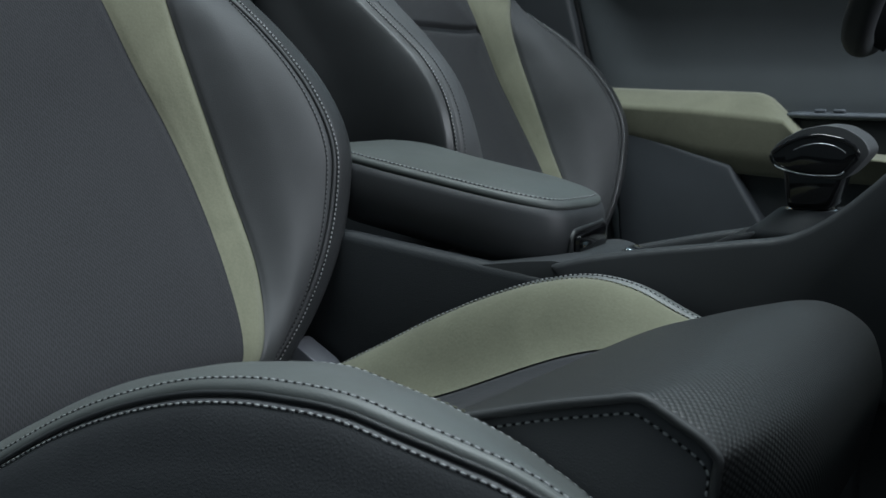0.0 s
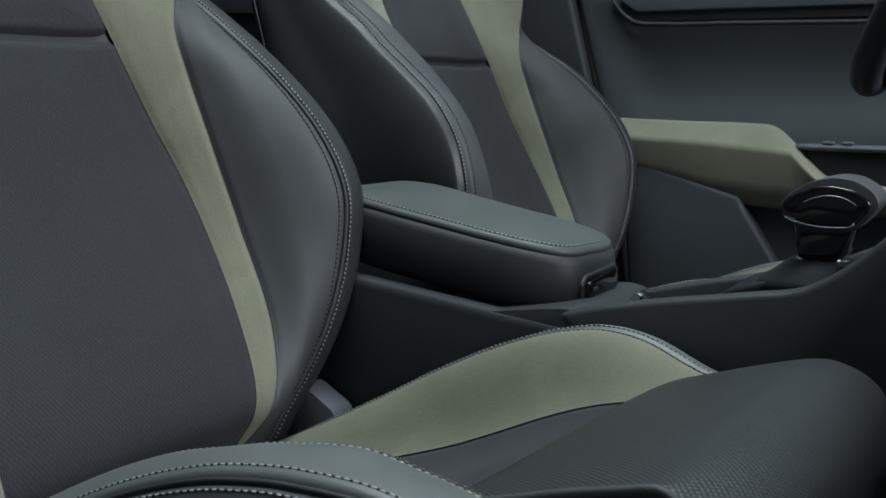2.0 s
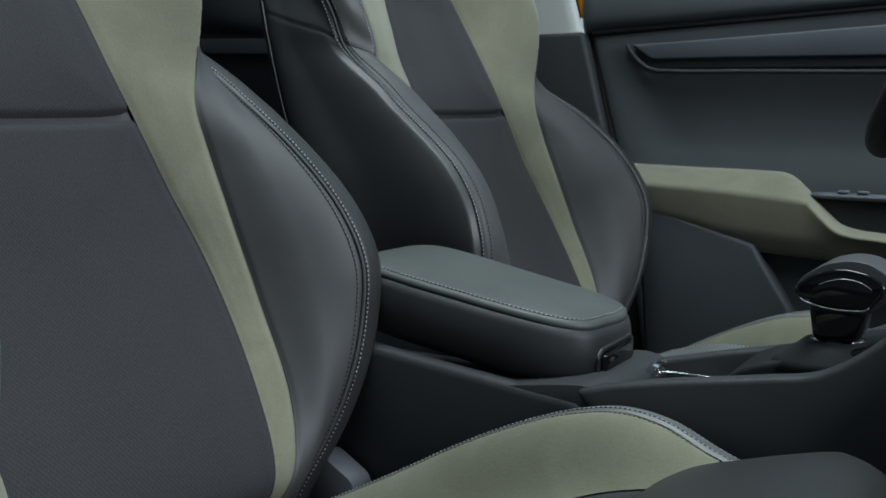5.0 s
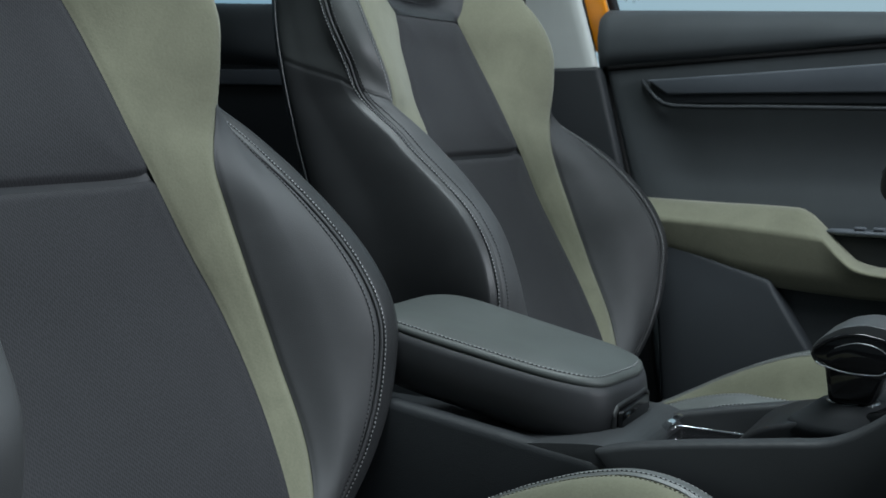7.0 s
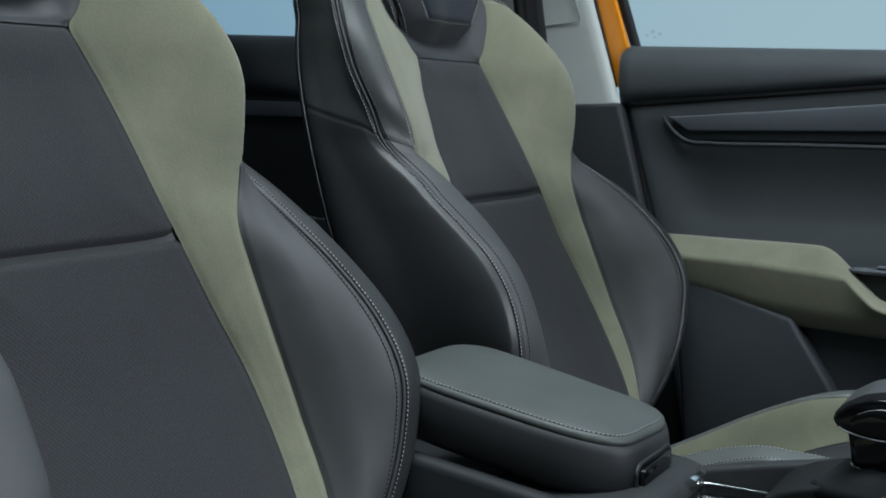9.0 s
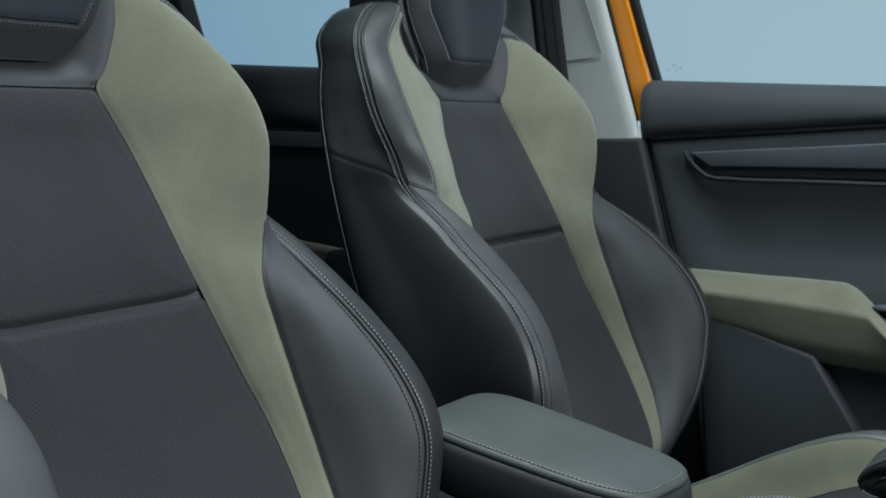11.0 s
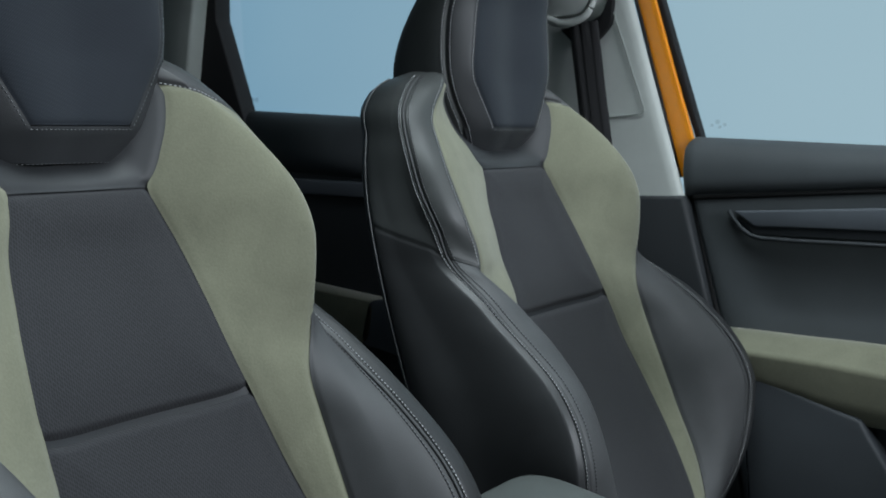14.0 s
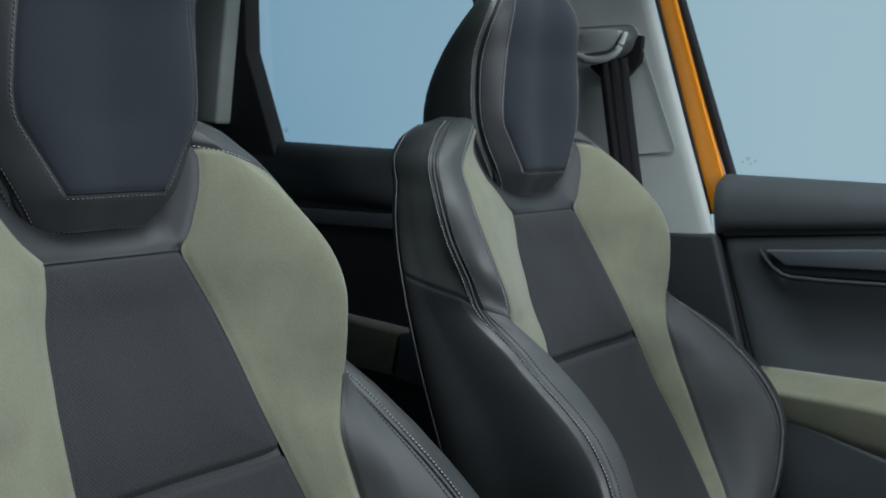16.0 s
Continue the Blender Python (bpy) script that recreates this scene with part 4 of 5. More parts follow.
def build_armrest(con):
    prof = [(0.006, -0.001), (-0.001, -0.0035), (-0.003, -0.010), (-0.0045, -0.024), (-0.003, -0.038), (0.003, -0.050), (0.014, -0.059), (0.038, -0.063)]
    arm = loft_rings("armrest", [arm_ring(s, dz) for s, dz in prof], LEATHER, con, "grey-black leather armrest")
    loft_rings("lid", [arm_ring(s, dz) for s, dz in ((0.003, -0.004), (0.0005, -0.001), (0.001, 0.002), (0.004, 0.0045), (0.012, 0.007), (0.03, 0.010), (0.05, 0.0115))], LEATHER_LID_LIT, arm, "dark grey leather lid in a top-lit tone")
    ring = np.array(arm_ring(0.0055, 0.0058))
    near = np.array([p for p in ring if p[1] < 0.045 and p[0] > 0.135])
    near = near[np.argsort(np.arctan2(near[:, 1] - 0.045, near[:, 0] - 0.2))]
    stitches("stitching", near, THREAD, arm, holes=True)
    slot = slab("latch_recess", rounded([(-0.030, -0.042), (0.036, -0.038), (0.036, -0.018), (-0.030, -0.022)], 0.004), 0.335, 0.3545, GLOSS, arm, "gloss black latch recess", 0.002, axis="x")
    slot.location.z = arm_top(0.345) - 0.002
    frame_pts = [(0.3515 - 0.004 * (y < 0), y, arm_top(0.345) + z) for y, z in ((-0.034, -0.042), (-0.033, -0.026), (-0.027, -0.021), (0.032, -0.017), (0.039, -0.021), (0.040, -0.036))]
    tube("latch_lip", resample(np.array(frame_pts), 0.003), 0.0026, LEATHER_SHADED, arm, "moulded lip round the latch", 8)
    return arm


RIM = hermite([0.30, 0.352, 0.368, 0.42, 0.507, 0.548, 0.584, 0.60, 0.66, 0.75], [0.805, 0.809, 0.814, 0.825, 0.839, 0.847, 0.871, 0.886, 0.95, 1.05])


def build_console():
    con = thing("centre_console", "black centre console with stitched leather armrest and storage tray", "console")
    slab("console_base", [(-0.35, 0.402), (0.95, 0.402), (0.95, 0.70), (0.36, 0.76), (0.30, 0.775), (-0.35, 0.78)], -0.082, 0.108, DARK, con, "dark plastic console base", 0.004)
    # rear shoulders under the armrest
    for y0, y1 in ((-0.092, -0.070), (0.096, 0.118)):
        slab("console_shoulder", [(-0.30, 0.60), (0.60, 0.60), (0.60, 0.735), (0.42, 0.765), (0.375, 0.786), (0.35, 0.799), (0.262, 0.810), (0.15, 0.825), (-0.30, 0.87)], y0, y1, DARK, con, "black console shoulder", 0.009)
    slab("bridge", rounded([(0.20, 0.77), (0.385, 0.775), (0.384, 0.803), (0.362, 0.813), (0.33, 0.810), (0.28, 0.803), (0.20, 0.800)], 0.012), -0.089, 0.070, CONSOLE_TOP, con, "soft black bridge behind the tray", 0.006)
    # long side wings that sweep up to the dashboard
    xs = np.linspace(0.352, 0.75, 30)
    out = [(float(x), float(RIM(x))) for x in xs] + [(0.75, 0.70), (0.52, 0.745), (0.41, 0.762), (0.378, 0.778)]
    slab("side_wing", out, -0.098, -0.078, CONSOLE_TOP, con, "sweeping black console side", 0.005)
    far = [(float(x), float(np.interp(x, [0.352, 0.362, 0.44, 0.53, 0.60, 0.66, 0.75], [0.798, 0.806, 0.824, 0.842, 0.872, 0.92, 1.02]))) for x in xs] + [(0.75, 0.70), (0.40, 0.76), (0.352, 0.775)]
    slab("side_wing", far, 0.050, 0.068, CONSOLE_TOP, con, "low black console side", 0.005)
    box("tray_floor", (0.36, -0.079, 0.774), (0.52, 0.051, 0.797), GLOSS, con, "gloss black tray floor", 0.002)
    build_armrest(con)
    loop = rounded([(0.378, -0.052), (0.378, 0.040), (0.456, 0.040), (0.456, -0.052)], 0.014)
    tube("tray_trim", [(x, y, 0.8006) for x, y in loop], 0.0016, CHROME, con, "chrome trim in the tray", 8, True)
    slab("tray_clip", rounded([(0.366, 0.796), (0.375, 0.796), (0.388, 0.810), (0.381, 0.813)], 0.002), 0.012, 0.042, CHROME, con, "chrome clip at the tray edge", 0.0015)
    for x, y in ((0.41, -0.015), (0.43, 0.012)):
        box("tray_mark", (x, y - 0.006, 0.7975), (x + 0.007, y + 0.006, 0.7985), SILVER, con, "small pale mark on the tray", 0.0)
    # gear surround with an upturned edge towards the tray
    top = smooth_line([(0.448, 0.800), (0.456, 0.816), (0.472, 0.829), (0.505, 0.8405), (0.55, 0.853), (0.60, 0.866), (0.66, 0.90)], 24)
    slab("gear_surround", [(float(a), float(b)) for a, b in top] + [(0.66, 0.77), (0.445, 0.77)], -0.042, 0.051, SURROUND, con, "satin black gear surround", 0.004)
    slab("surround_trough", [(0.44, 0.776), (0.66, 0.776), (0.66, 0.84), (0.56, 0.81)], -0.079, -0.040, DARK, con, "dark trough beside the surround", 0.004)
    return con


SURROUND = plastic("surround_satin_black", (0.016, 0.017, 0.019), 0.36, 900, 0.08)
CONSOLE_TOP = plastic("console_soft_black", (0.040, 0.043, 0.046), 0.5, 1100, 0.09)
build_console()


def build_lever():
    lever = thing("gear_lever", "gloss black gear lever with a chrome collar", "gear lever", at=(0.546, -0.02, 0))
    boot = []
    for z, rx, ry, dx in ((0.834, 0.047, 0.035, -0.008), (0.843, 0.040, 0.031, -0.006), (0.850, 0.033, 0.027, -0.003), (0.859, 0.025, 0.021, 0.0)):
        boot.append([(dx + rx * math.cos(a), ry * math.sin(a), z) for a in np.linspace(0, 2 * math.pi, 33)[:-1]])
    loft_rings("boot", boot, DARK, lever, "black leather boot")
    loft_rings("collar", [[(r * math.cos(a), 0.85 * r * math.sin(a), z) for a in np.linspace(0, 2 * math.pi, 33)[:-1]] for z, r in ((0.8555, 0.0190), (0.8565, 0.0208), (0.859, 0.0208), (0.860, 0.0190))], CHROME, lever, "chrome collar")
    slab("stem", [(-0.0205, 0.893), (0.028, 0.892), (0.0178, 0.860), (-0.016, 0.860)], -0.021, 0.022, GLOSS, lever, "gloss black stem", 0.005)
    side = rounded([(-0.0312, 0.9010), (-0.0235, 0.9120), (-0.0070, 0.9222), (0.0100, 0.9260), (0.0250, 0.9243), (0.0390, 0.9160), (0.0450, 0.9060), (0.036, 0.894), (0.026, 0.884), (-0.004, 0.886), (-0.024, 0.892)], 0.005, 3)
    slab("knob", side, -0.0245, 0.030, KNOB, lever, "dark leather knob", 0.007, 4)
    face = rounded([(-0.0285, 0.9022), (-0.0163, 0.9115), (-0.0038, 0.9165), (0.0087, 0.9180), (0.0254, 0.9148), (0.0350, 0.9085), (0.0368, 0.9030), (0.0245, 0.8886), (0.0059, 0.8879), (-0.0069, 0.8892), (-0.0235, 0.8935)], 0.004, 4)
    slab("knob_face", face, -0.0285, -0.02, GLOSS, lever, "gloss black knob face", 0.002)
    ring = [(x, -0.0275, z) for x, z in face]
    tube("knob_rim", ring, 0.0019, GLOSS, lever, "gloss black rim round the knob face", 10, True)
    lens = rounded([(-0.0180, 0.8990), (-0.0125, 0.9053), (-0.0034, 0.9098), (0.007, 0.9122), (0.0174, 0.9110), (0.0250, 0.9076), (0.0305, 0.9027), (0.0204, 0.8916), (0.0059, 0.8903), (-0.0111, 0.8921)], 0.004, 4)
    slab("knob_lens", lens, -0.0305, -0.028, GLOSS, lever, "raised gloss lens of the knob", 0.0012)
    # reflection of the overhead light, drawn as a thin silver arc
    tube("knob_glint", [(x, -0.0298, z) for x, z in lens if z > 0.905], 0.0005, SILVER, lever, "silver arc drawn as a glint over the lens", 6)
    low = [(x, -0.0296, z - 0.0006) for x, z in face if z < 0.8955]
    tube("knob_edge", low, 0.0006, SILVER, lever, "thin chrome edge under the knob", 6)
    return lever


KNOB = leather("knob_leather", (0.062, 0.065, 0.068), 0.45, 900, 0.12)
build_lever()

# ---- body shell, far side ----
shell_floor = box("floor", (-1.6, -0.80, 0.36), (1.2, 0.86, 0.40), CARPET, None, "", 0.0)
tagged(shell_floor, "black carpeted cabin floor", "floor", kind="structure")
ground = slab("ground", [(-30, -30), (30, -30), (30, 30), (-30, 30)], -0.02, 0.0, STUDIO, None, "", 0.0, axis="z")
tagged(ground, "dark grey studio floor", "floor", kind="structure")


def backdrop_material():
    """The studio wall, its light put in as a glow: pale blue, brighter towards the front of the car."""
    m = bpy.data.materials.new("glowing_studio_wall")
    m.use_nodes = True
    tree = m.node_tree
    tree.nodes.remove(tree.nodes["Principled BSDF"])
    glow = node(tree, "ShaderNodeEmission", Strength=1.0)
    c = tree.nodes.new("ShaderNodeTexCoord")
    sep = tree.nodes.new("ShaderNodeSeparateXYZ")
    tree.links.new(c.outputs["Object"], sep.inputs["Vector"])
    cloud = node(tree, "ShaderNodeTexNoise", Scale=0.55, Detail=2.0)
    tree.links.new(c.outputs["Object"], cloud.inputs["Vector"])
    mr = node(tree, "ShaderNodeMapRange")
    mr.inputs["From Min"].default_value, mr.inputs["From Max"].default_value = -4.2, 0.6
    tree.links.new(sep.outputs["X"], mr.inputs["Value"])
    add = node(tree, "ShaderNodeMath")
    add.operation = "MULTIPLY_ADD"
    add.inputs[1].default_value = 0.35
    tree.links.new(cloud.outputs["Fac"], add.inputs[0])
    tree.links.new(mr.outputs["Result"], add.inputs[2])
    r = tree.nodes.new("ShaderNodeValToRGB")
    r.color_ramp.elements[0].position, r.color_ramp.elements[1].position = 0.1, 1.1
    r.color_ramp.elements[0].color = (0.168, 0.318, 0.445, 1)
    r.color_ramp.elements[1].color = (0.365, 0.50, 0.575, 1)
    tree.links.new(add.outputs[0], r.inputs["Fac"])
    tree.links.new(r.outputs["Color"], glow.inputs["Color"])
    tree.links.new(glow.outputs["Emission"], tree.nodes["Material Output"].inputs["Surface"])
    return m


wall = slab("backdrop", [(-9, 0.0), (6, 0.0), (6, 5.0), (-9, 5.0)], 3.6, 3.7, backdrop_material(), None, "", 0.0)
tagged(wall, "pale blue studio wall with its light put in as a glow", "studio wall", kind="structure")


def build_door():
    door = thing("door_1", "dark grey driver door with olive suede armrest", "car door", kind="structure")
    # the panel is hollowed between the decor strip and the armrest
    hollow = hermite([0.50, 0.86, 0.94, 0.960, 0.99, 1.02, 1.06, 1.085, 1.11, 1.19], [0.744, 0.744, 0.745, 0.749, 0.7550, 0.7555, 0.7505, 0.7460, 0.744, 0.744])
    rear_edge = lambda z: np.interp(z, [0.50, 0.80, 0.99, 1.17, 1.19], [0.16, 0.12, 0.066, 0.020, 0.015])
    rings = []
    for z in np.r_[0.50, 0.502, np.linspace(0.52, 0.93, 10), np.linspace(0.94, 1.12, 37), 1.188, 1.19]:
        x0, y = float(rear_edge(z)), float(hollow(z))
        bow = [(x0, 0.80), (x0, 0.752), (x0 + 0.002, 0.746), (x0 + 0.008, 0.744)]
        bow += [(x0 + d, 0.744 + (y - 0.744) * ramp(0.012, 0.10, d)) for d in (0.02, 0.03, 0.045, 0.06, 0.08, 0.10, 0.13)]
        rings.append([(float(x), float(q), float(z)) for x, q in bow + [(0.5, y), (1.1, y), (1.1, 0.80)]])
    loft_rings("door_panel", rings, PANEL, door, "dark soft door panel with a shallow hollow")
    # rolled belt pad under the glass
    prof = [(0.755, 1.166), (0.742, 1.169), (0.736, 1.178), (0.735, 1.198), (0.740, 1.220), (0.752, 1.238), (0.775, 1.247), (0.80, 1.249), (0.81, 1.24), (0.81, 1.166)]
    rings = []
    for x, dz, k in ((0.010, -0.006, 0.90), (0.016, 0, 0.98), (0.03, 0, 1), (0.3, 0.0, 1), (0.6, 0.0, 1), (1.1, 0.0, 1)):
        foot, crest = 1.163 + 0.055 * (x - 0.03), 1.254 - 0.052 * (x - 0.03)
        rings.append([(x + 0.012 * (1.20 - z) / 0.04 * 0.3, 0.78 + (y - 0.78) * k, foot + (z - 1.166) / 0.083 * (crest - foot) + dz) for y, z in smooth_line(prof, 28)])
    loft_rings("belt_pad", rings, SOFT_PAD, door, "soft dark belt pad")
    tube("belt_groove", [(0.026, 0.744, 1.160), (0.30, 0.744, 1.175), (1.1, 0.744, 1.219)], 0.004, RUBBER, door, "dark joint under the belt pad", 8)
    slab("trim_strip", [(0.096, 1.141), (0.27, 1.149), (0.6, 1.166), (1.1, 1.18), (1.1, 1.12), (0.6, 1.116), (0.27, 1.118), (0.128, 1.118)], 0.731, 0.745, BLUE_TRIM, door, "blue-grey decor strip", 0.003)
    tube("trim_lip", smooth_line([(0.086, 0.738, 1.141), (0.104, 0.735, 1.118), (0.126, 0.733, 1.103), (0.16, 0.733, 1.100), (0.27, 0.733, 1.098), (0.475, 0.733, 1.094), (1.1, 0.733, 1.09)], 60), 0.0034, POCKET, door, "moulded lip under the decor strip", 8)
    slab("trim_gap", [(0.10, 1.128), (0.13, 1.119), (1.1, 1.121), (1.1, 1.096), (0.128, 1.105)], 0.738, 0.744, POCKET, door, "shadowed joint", 0.001)
    # armrest: upholstered in suede, deeper at its lower half, running out into a thin strip
    xs = np.r_[np.linspace(0.09, 0.32, 12), np.linspace(0.33, 0.45, 22), np.linspace(0.47, 1.0, 10)]
    top = hermite([0.09, 0.20, 0.31, 0.335, 0.350, 0.367, 0.397, 0.416, 0.436, 0.47, 1.0], [0.958, 0.954, 0.951, 0.949, 0.942, 0.927, 0.896, 0.879, 0.872, 0.868, 0.845])
    fold = lambda x: np.interp(x, [0.09, 0.147, 0.25, 0.3875, 1.0], [0.932, 0.930, 0.924, 0.9105, 0.86])
    under = lambda x: np.interp(x, [0.09, 0.21, 0.25, 0.334, 0.39, 1.0], [0.895, 0.876, 0.865, 0.858, 0.854, 0.84])
    low = lambda x: np.interp(x, [0.09, 0.158, 0.30, 0.414, 1.0], [0.872, 0.860, 0.832, 0.824, 0.81])
    rings = []
    for x in xs:
        t, b = float(top(x)), float(low(x))
        f = min(float(fold(x)), t - 0.006)
        e = min(float(under(x)), f - 0.008)
        rings.append([(float(x), y, z) for y, z in rounded([(0.752, t, 0.001), (0.732, t, 0.008), (0.688, f, 0.007), (0.699, e, 0.010), (0.716, b, 0.008), (0.752, b, 0.001)], 0.01, 5)])
    loft_rings("armrest", rings, SUEDE, door, "olive suede door armrest")
    # grab recess ahead of the armrest: a dark hollow under a pale rolled lip
    slab("pull_cup", [(0.372, 0.914), (0.45, 0.913), (1.0, 0.905), (1.0, 0.84), (0.43, 0.86), (0.40, 0.885)], 0.736, 0.748, DARK, door, "dark grab recess", 0.004)
    rings = []
    for x, k in ((0.372, 0.3), (0.380, 0.8), (0.395, 1.0), (0.6, 1.0), (1.0, 1.0)):
        z = 0.9185 - 0.016 * (x - 0.39)
        rings.append([(x, 0.738 + 0.012 * k * math.cos(a) - 0.006, z + 0.0052 * k * math.sin(a)) for a in np.linspace(0, 2 * math.pi, 17)[:-1]])
    loft_rings("cup_lip", rings, BLUE_TRIM, door, "blue-grey lip over the grab recess")
    for k in range(2):
        box("window_switch", (0.412 + 0.026 * k, 0.722, 0.9225), (0.428 + 0.026 * k, 0.734, 0.927), BLUE_TRIM, door, "window switch", 0.002)
    slab("pocket_panel", [(0.12, 0.905), (0.16, 0.888), (0.300, 0.845), (0.3095, 0.826), (0.356, 0.752), (0.42, 0.64), (0.42, 0.50), (0.15, 0.50)], 0.700, 0.742, POCKET, door, "dark plastic pocket panel", 0.006)
    slab("pocket_bin", [(0.37, 0.50), (1.1, 0.50), (1.1, 0.70), (0.45, 0.68)], 0.66, 0.742, DARK, door, "black door bin", 0.008)
    tube("door_seal", smooth_line([(0.004, 0.775, 1.222), (0.016, 0.765, 1.18), (0.060, 0.752, 1.00), (0.115, 0.752, 0.80), (0.155, 0.755, 0.50)], 30), 0.008, RUBBER, door, "black rubber door seal", 8)
    # window: sash, glass with a small etched mark
    slab("sash", [(0.0215, 1.205), (0.002, 1.263), (-0.085, 1.526), (-0.149, 1.72), (-0.131, 1.72), (-0.068, 1.525), (0.016, 1.257), (0.036, 1.205)], 0.800, 0.822, RUBBER, door, "black window sash", 0.003)
    win = slab("window_pane", [(-0.02, 1.235), (-0.10, 1.50), (-0.16, 1.70), (0.6, 1.70), (1.1, 1.30), (1.1, 1.235)], 0.826, 0.830, GLASS, door, "clear side window", 0.0)
    win.visible_shadow = False
    for x, z, r in ((0.024, 1.2745, 0.0026), (0.0335, 1.2800, 0.004), (0.0375, 1.2715, 0.0026), (0.0455, 1.2755, 0.003)):
        ring = [(x + r * math.cos(a), z + r * math.sin(a)) for a in np.linspace(0, 2 * math.pi, 11)[:-1]]
        slab("etched_mark", ring, 0.8245, 0.8255, MARK, door, "small grey etched mark", 0.0)
    return door


build_door()


def build_pillar():
    lean = lambda z: 0.017 - (z - 1.162) * 0.29
    front = [(lean(z), z) for z in (1.162, 1.163, 1.25, 1.35, 1.45, 1.55, 1.719, 1.72)]
    up = thing("pillar_trim", "pale grey centre pillar trim with belt outlet", "pillar trim", kind="structure")
    bend = smooth_line([(-0.34, 0.728), (-0.20, 0.728), (-0.12, 0.729), (-0.07, 0.730), (-0.030, 0.731), (-0.012, 0.7325), (-0.004, 0.739)], 30)
    rings = [[(x + dx, y, z) for dx, y in bend] + [(x - 0.040, 0.782, z), (x - 0.34, 0.782, z)] for x, z in front]
    loft_rings("upper_trim", rings, PALE, up, "pale grey upper trim")
    tube("trim_crease", [(a, 0.728, b) for a, b in rounded([(-0.30, 1.30), (-0.30, 1.502), (-0.122, 1.499), (-0.050, 1.294), (-0.12, 1.289), (-0.2, 1.289)], 0.014, 5)], 0.0012, PALE_SHADE, up, "moulded crease drawn in a shaded tone", 6, True)
    slab("lower_trim", [(-0.34, 0.55), (0.14, 0.55), (0.10, 0.82), (0.062, 0.98), (0.0155, 1.164), (-0.33, 1.164)], 0.727, 0.80, DARK, up, "black lower pillar trim", 0.008)
    out = thing("belt_guide", "pale grey belt guide on the pillar", "belt guide", at=(0, -0.013, 0))
    ring = smooth_line([(-0.222, 0.727, 1.455), (-0.205, 0.722, 1.447), (-0.172, 0.720, 1.444), (-0.145, 0.721, 1.456), (-0.132, 0.726, 1.487)], 30)
    tube("guide_loop", ring, np.linspace(0.0075, 0.0045, 30), PALE, out, "pale plastic loop", 10)
    slab("guide_cover", rounded([(-0.222, 1.455), (-0.152, 1.458), (-0.136, 1.490), (-0.21, 1.494)], 0.015), 0.722, 0.744, PALE, out, "pale guide cover", 0.006)
    slab("guide_slot", rounded([(-0.202, 1.437), (-0.176, 1.412), (-0.132, 1.414), (-0.109, 1.438), (-0.105, 1.480), (-0.114, 1.480), (-0.124, 1.455), (-0.16, 1.438)], 0.008), 0.732, 0.744, RUBBER, out, "dark belt slot", 0.003)
    belt = thing("seat_belt", "dark grey webbing seat belt hanging from the pillar", "seat belt", at=(0, -0.013, 0))
    rings = []
    for k in np.linspace(0, 1, 14):
        z = 1.445 - 0.60 * k
        x = -0.155 + 0.096 * k
        y = 0.727 - 0.012 * math.sin(math.pi * k)
        rings.append([(x + dx, y + dy, z) for dx, dy in ((-0.027, 0.001), (-0.012, -0.005), (-0.006, 0.003), (0.006, -0.004), (0.012, 0.003), (0.027, -0.003), (0.027, -0.001), (0.012, 0.005), (0.006, -0.002), (-0.006, 0.005), (-0.012, -0.003), (-0.027, 0.003))])
    loft_rings("webbing", rings, WEB, belt, "dark grey webbing")
    flange = thing("door_frame", "orange painted door frame of the body side", "door frame", kind="structure")
    slab("painted_flange", [(-0.015, 1.19), (-0.031, 1.25), (-0.1076, 1.527), (-0.160, 1.72), (-0.127, 1.72), (-0.0746, 1.524), (-0.0339, 1.385), (0.0082, 1.248), (0.020, 1.19)], 0.787, 0.799, ORANGE, flange, "orange painted flange", 0.003)
    tube("flange_seal", [(-0.014, 0.785, 1.19), (-0.030, 0.785, 1.25), (-0.1066, 0.785, 1.527), (-0.159, 0.785, 1.72)], 0.0032, RUBBER, flange, "black edge seal", 8)


build_pillar()


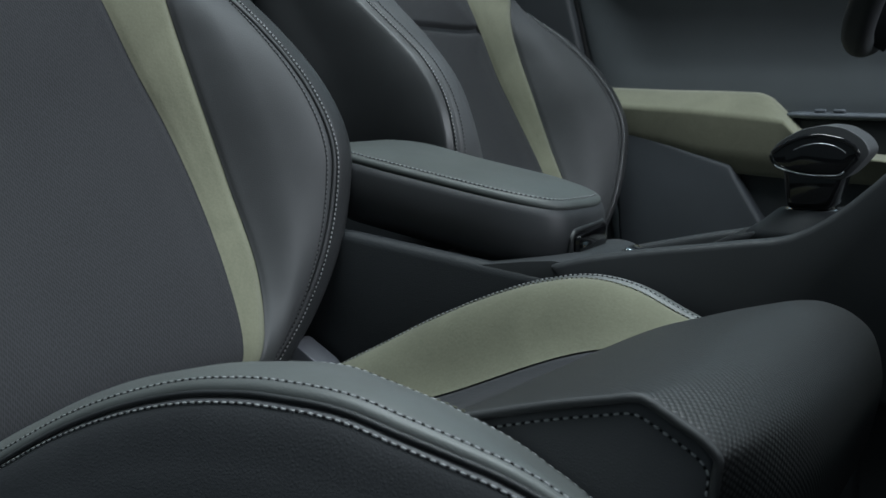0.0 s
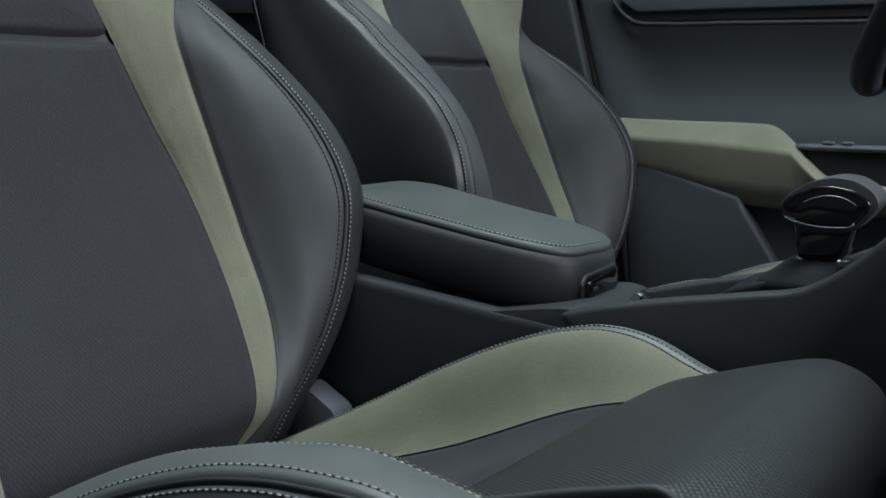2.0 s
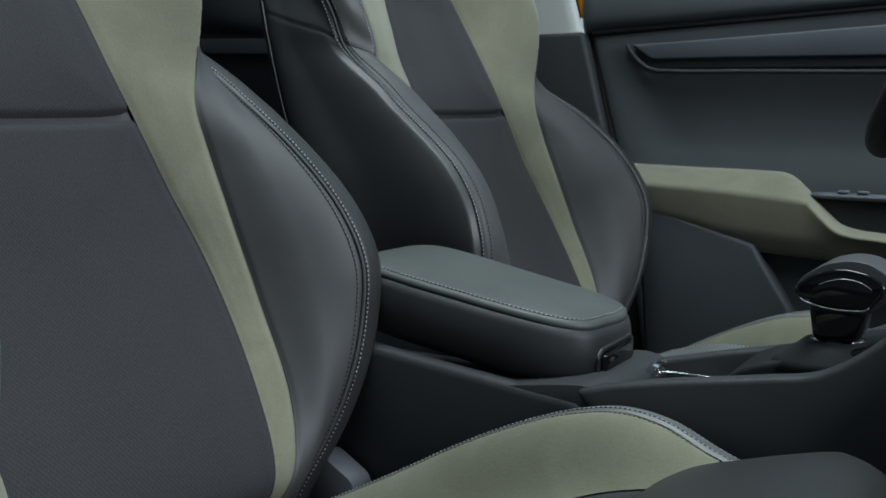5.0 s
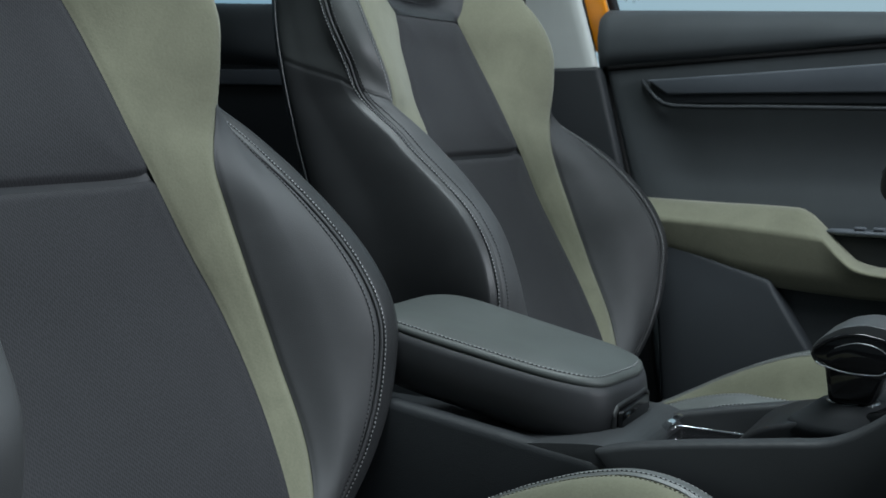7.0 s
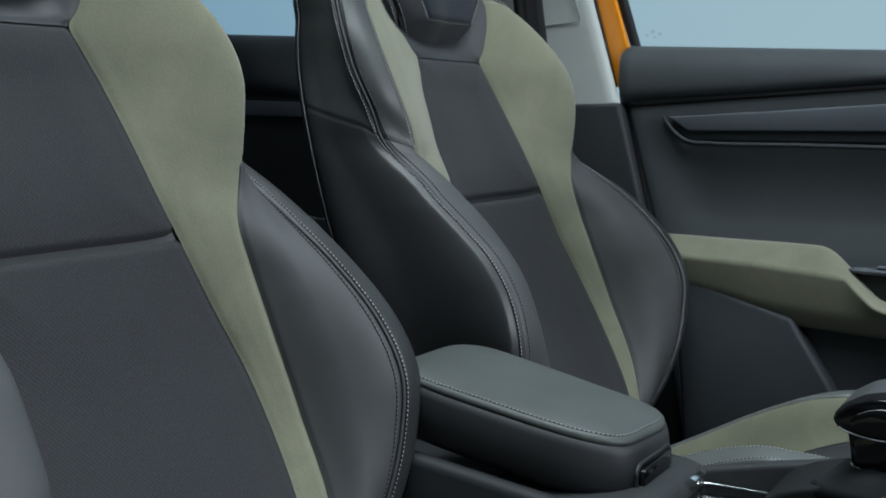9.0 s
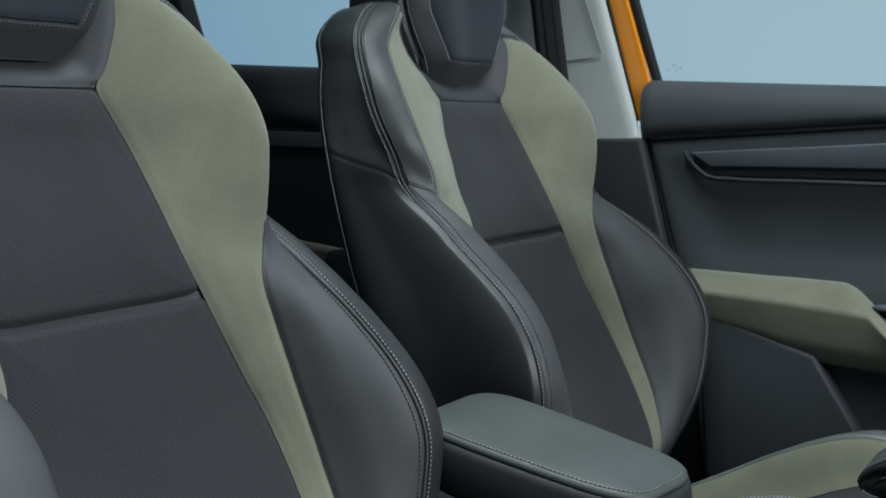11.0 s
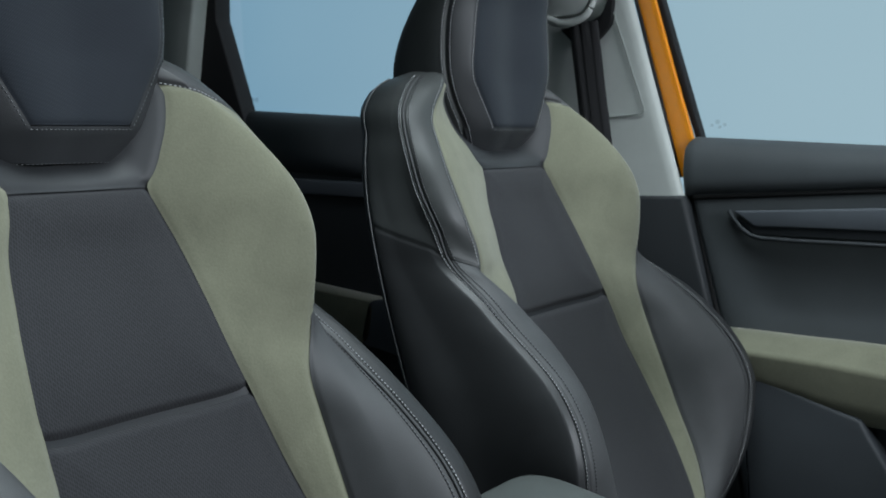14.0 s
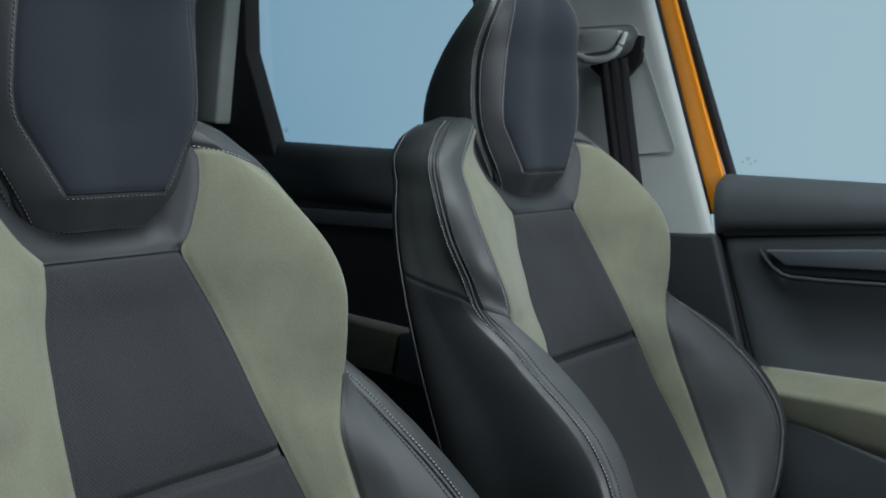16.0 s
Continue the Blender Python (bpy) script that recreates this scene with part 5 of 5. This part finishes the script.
def build_rear():
    rear = thing("door_2", "dark rear door with olive suede armrest", "car door", kind="structure")
    slab("door_panel", [(-1.05, 0.50), (-0.30, 0.50), (-0.30, 1.23), (-1.05, 1.25)], 0.77, 0.82, DARK, rear, "dark rear door panel", 0.006)
    prof = smooth_line([(0.775, 1.18), (0.752, 1.20), (0.750, 1.25), (0.765, 1.29), (0.80, 1.302), (0.81, 1.29), (0.81, 1.18)], 24)
    loft_rings("belt_pad", [[(x, y, z + dz) for y, z in prof] for x, dz in ((-1.05, 0.022), (-0.7, 0.0), (-0.30, -0.02))], SOFT_PAD, rear, "soft dark rear belt pad")
    slab("trim_strip", [(-1.0, 1.155), (-0.30, 1.135), (-0.30, 1.165), (-1.0, 1.185)], 0.752, 0.765, BLUE_TRIM, rear, "blue-grey decor strip", 0.003)
    slab("armrest", rounded([(-0.95, 0.90), (-0.60, 0.87), (-0.585, 0.95), (-0.95, 0.99)], 0.02), 0.70, 0.765, SUEDE, rear, "olive suede rear armrest", 0.012)
    slab("pull_cup", rounded([(-0.62, 0.87), (-0.50, 0.85), (-0.50, 0.96), (-0.60, 0.955)], 0.02), 0.70, 0.765, BLUE_TRIM, rear, "dark grab recess", 0.008)
    slab("window_corner", [(-1.16, 1.28), (-0.955, 1.28), (-1.035, 1.51), (-1.035, 1.75), (-1.085, 1.75)], 0.755, 0.80, RUBBER, rear, "black window corner", 0.004)
    win = slab("window_pane", [(-1.0, 1.28), (-0.30, 1.26), (-0.34, 1.72), (-1.02, 1.72)], 0.806, 0.81, GLASS, rear, "clear rear side window", 0.0)
    win.visible_shadow = False
    for k in range(2):
        box("etched_mark", (-0.990 + 0.013 * k, 0.803, 1.338), (-0.980 + 0.013 * k, 0.8055, 1.348), MARK, rear, "small grey etched mark", 0.001)
    cp = thing("rear_pillar", "grey-green rear pillar trim in a shaded tone", "pillar trim", kind="structure")
    slab("rear_trim", [(-1.165, 1.365), (-1.09, 1.358), (-1.030, 1.72), (-1.15, 1.72)], 0.715, 0.76, PALE_SHADE, cp, "grey-green rear pillar trim in a shaded tone", 0.008)
    slab("rear_side", [(-1.9, 0.5), (-1.0, 0.5), (-1.0, 1.30), (-1.15, 1.37), (-1.9, 1.37)], 0.765, 0.81, DARK, cp, "dark rear side trim", 0.006)
    back = box("wall_rear", (-1.75, -0.75, 0.40), (-1.70, 0.76, 1.15), DARK, None, "", 0.01)
    tagged(back, "dark rear wall of the cabin", "wall", kind="structure")


build_rear()
# out of view: two plates added to hold light off the near side
near = slab("blocker_near", [(-1.70, 0.40), (-0.41, 0.40), (-0.41, 1.00), (-1.70, 1.02)], -0.80, -0.74, DARK, None, "", 0.006)
near_blocker = slab("blocker_post", [(-0.40, 0.40), (-0.10, 0.40), (-0.14, 1.10), (-0.24, 1.74), (-0.44, 1.74)], -0.80, -0.745, DARK, None, "", 0.006)
tagged(near_blocker, "unseen dark light blocker in place of the passenger side pillar", "wall", kind="structure")
tagged(near, "unseen dark light blocker in place of the passenger side rear door", "wall", kind="structure")


def build_wheel():
    wheel = thing("steering_wheel", "black leather steering wheel", "steering wheel")
    c, r, tilt = Vector((0.612, 0.375, 1.165)), 0.185, radians(30)
    down = Vector((-math.sin(tilt), 0, -math.cos(tilt)))
    pts = [c + r * (math.cos(a) * Vector((0, 1, 0)) + math.sin(a) * down) for a in np.linspace(0, 2 * math.pi, 65)[:-1]]
    tube("rim", [tuple(p) for p in pts], 0.0165, LEATHER, wheel, "black leather rim", 14, True)
    axis = Vector((math.cos(tilt), 0, -math.sin(tilt)))
    hub = []
    for d, s in ((-0.028, 0.6), (-0.02, 0.95), (0.0, 1.0), (0.03, 0.8)):
        hub.append([tuple(c + axis * d + s * (0.075 * math.cos(a) * Vector((0, 1, 0)) + 0.065 * math.sin(a) * down)) for a in np.linspace(0, 2 * math.pi, 33)[:-1]])
    loft_rings("hub", hub, DARK, wheel, "black hub cover")
    for d in (Vector((0, 1, 0)), Vector((0, -1, 0)), down):
        tube("spoke", [tuple(c + d * 0.06), tuple(c + d * 0.12 + axis * 0.005), tuple(c + d * 0.18)], [0.034, 0.030, 0.028], DARK, wheel, "black spoke", 8)
    tube("column", [tuple(c + axis * 0.03), tuple(c + axis * 0.35)], 0.04, DARK, wheel, "steering column", 14)
    dash = thing("dashboard", "black dashboard carrying the steering column", "dashboard", kind="structure")
    slab("dash_body", [(0.80, 0.60), (1.15, 0.60), (1.15, 1.02), (1.02, 1.03), (0.88, 0.98), (0.82, 0.86)], -0.75, 0.735, DARK, dash, "black dashboard body", 0.02)


build_wheel()


def build_buckle():
    b = thing("belt_buckle", "grey plastic belt buckle beside the seat", "belt buckle")
    slab("buckle_body", rounded([(0.075, 0.64), (0.155, 0.64), (0.150, 0.705), (0.112, 0.728), (0.09, 0.70)], 0.008), -0.128, -0.098, SILVER_GREY, b, "grey buckle body", 0.005)
    slab("buckle_stalk", [(0.09, 0.50), (0.14, 0.50), (0.14, 0.66), (0.09, 0.66)], -0.118, -0.106, RUBBER, b, "black buckle stalk", 0.003)


SILVER_GREY = plastic("grey_plastic", (0.11, 0.115, 0.13), 0.5)
build_buckle()

# ---- unseen roof, closing the cabin above; its edges are set to block overhead light ----
roof = slab("roof", [(-1.7, -0.60), (-0.06, -0.60), (-0.06, 0.60), (1.0, 0.60), (1.0, 0.72), (-1.7, 0.72)], 1.74, 1.80, PALE, None, "", 0.01, axis="z")
tagged(roof, "unseen pale grey roof and side rail that block overhead light", "roof", kind="structure")
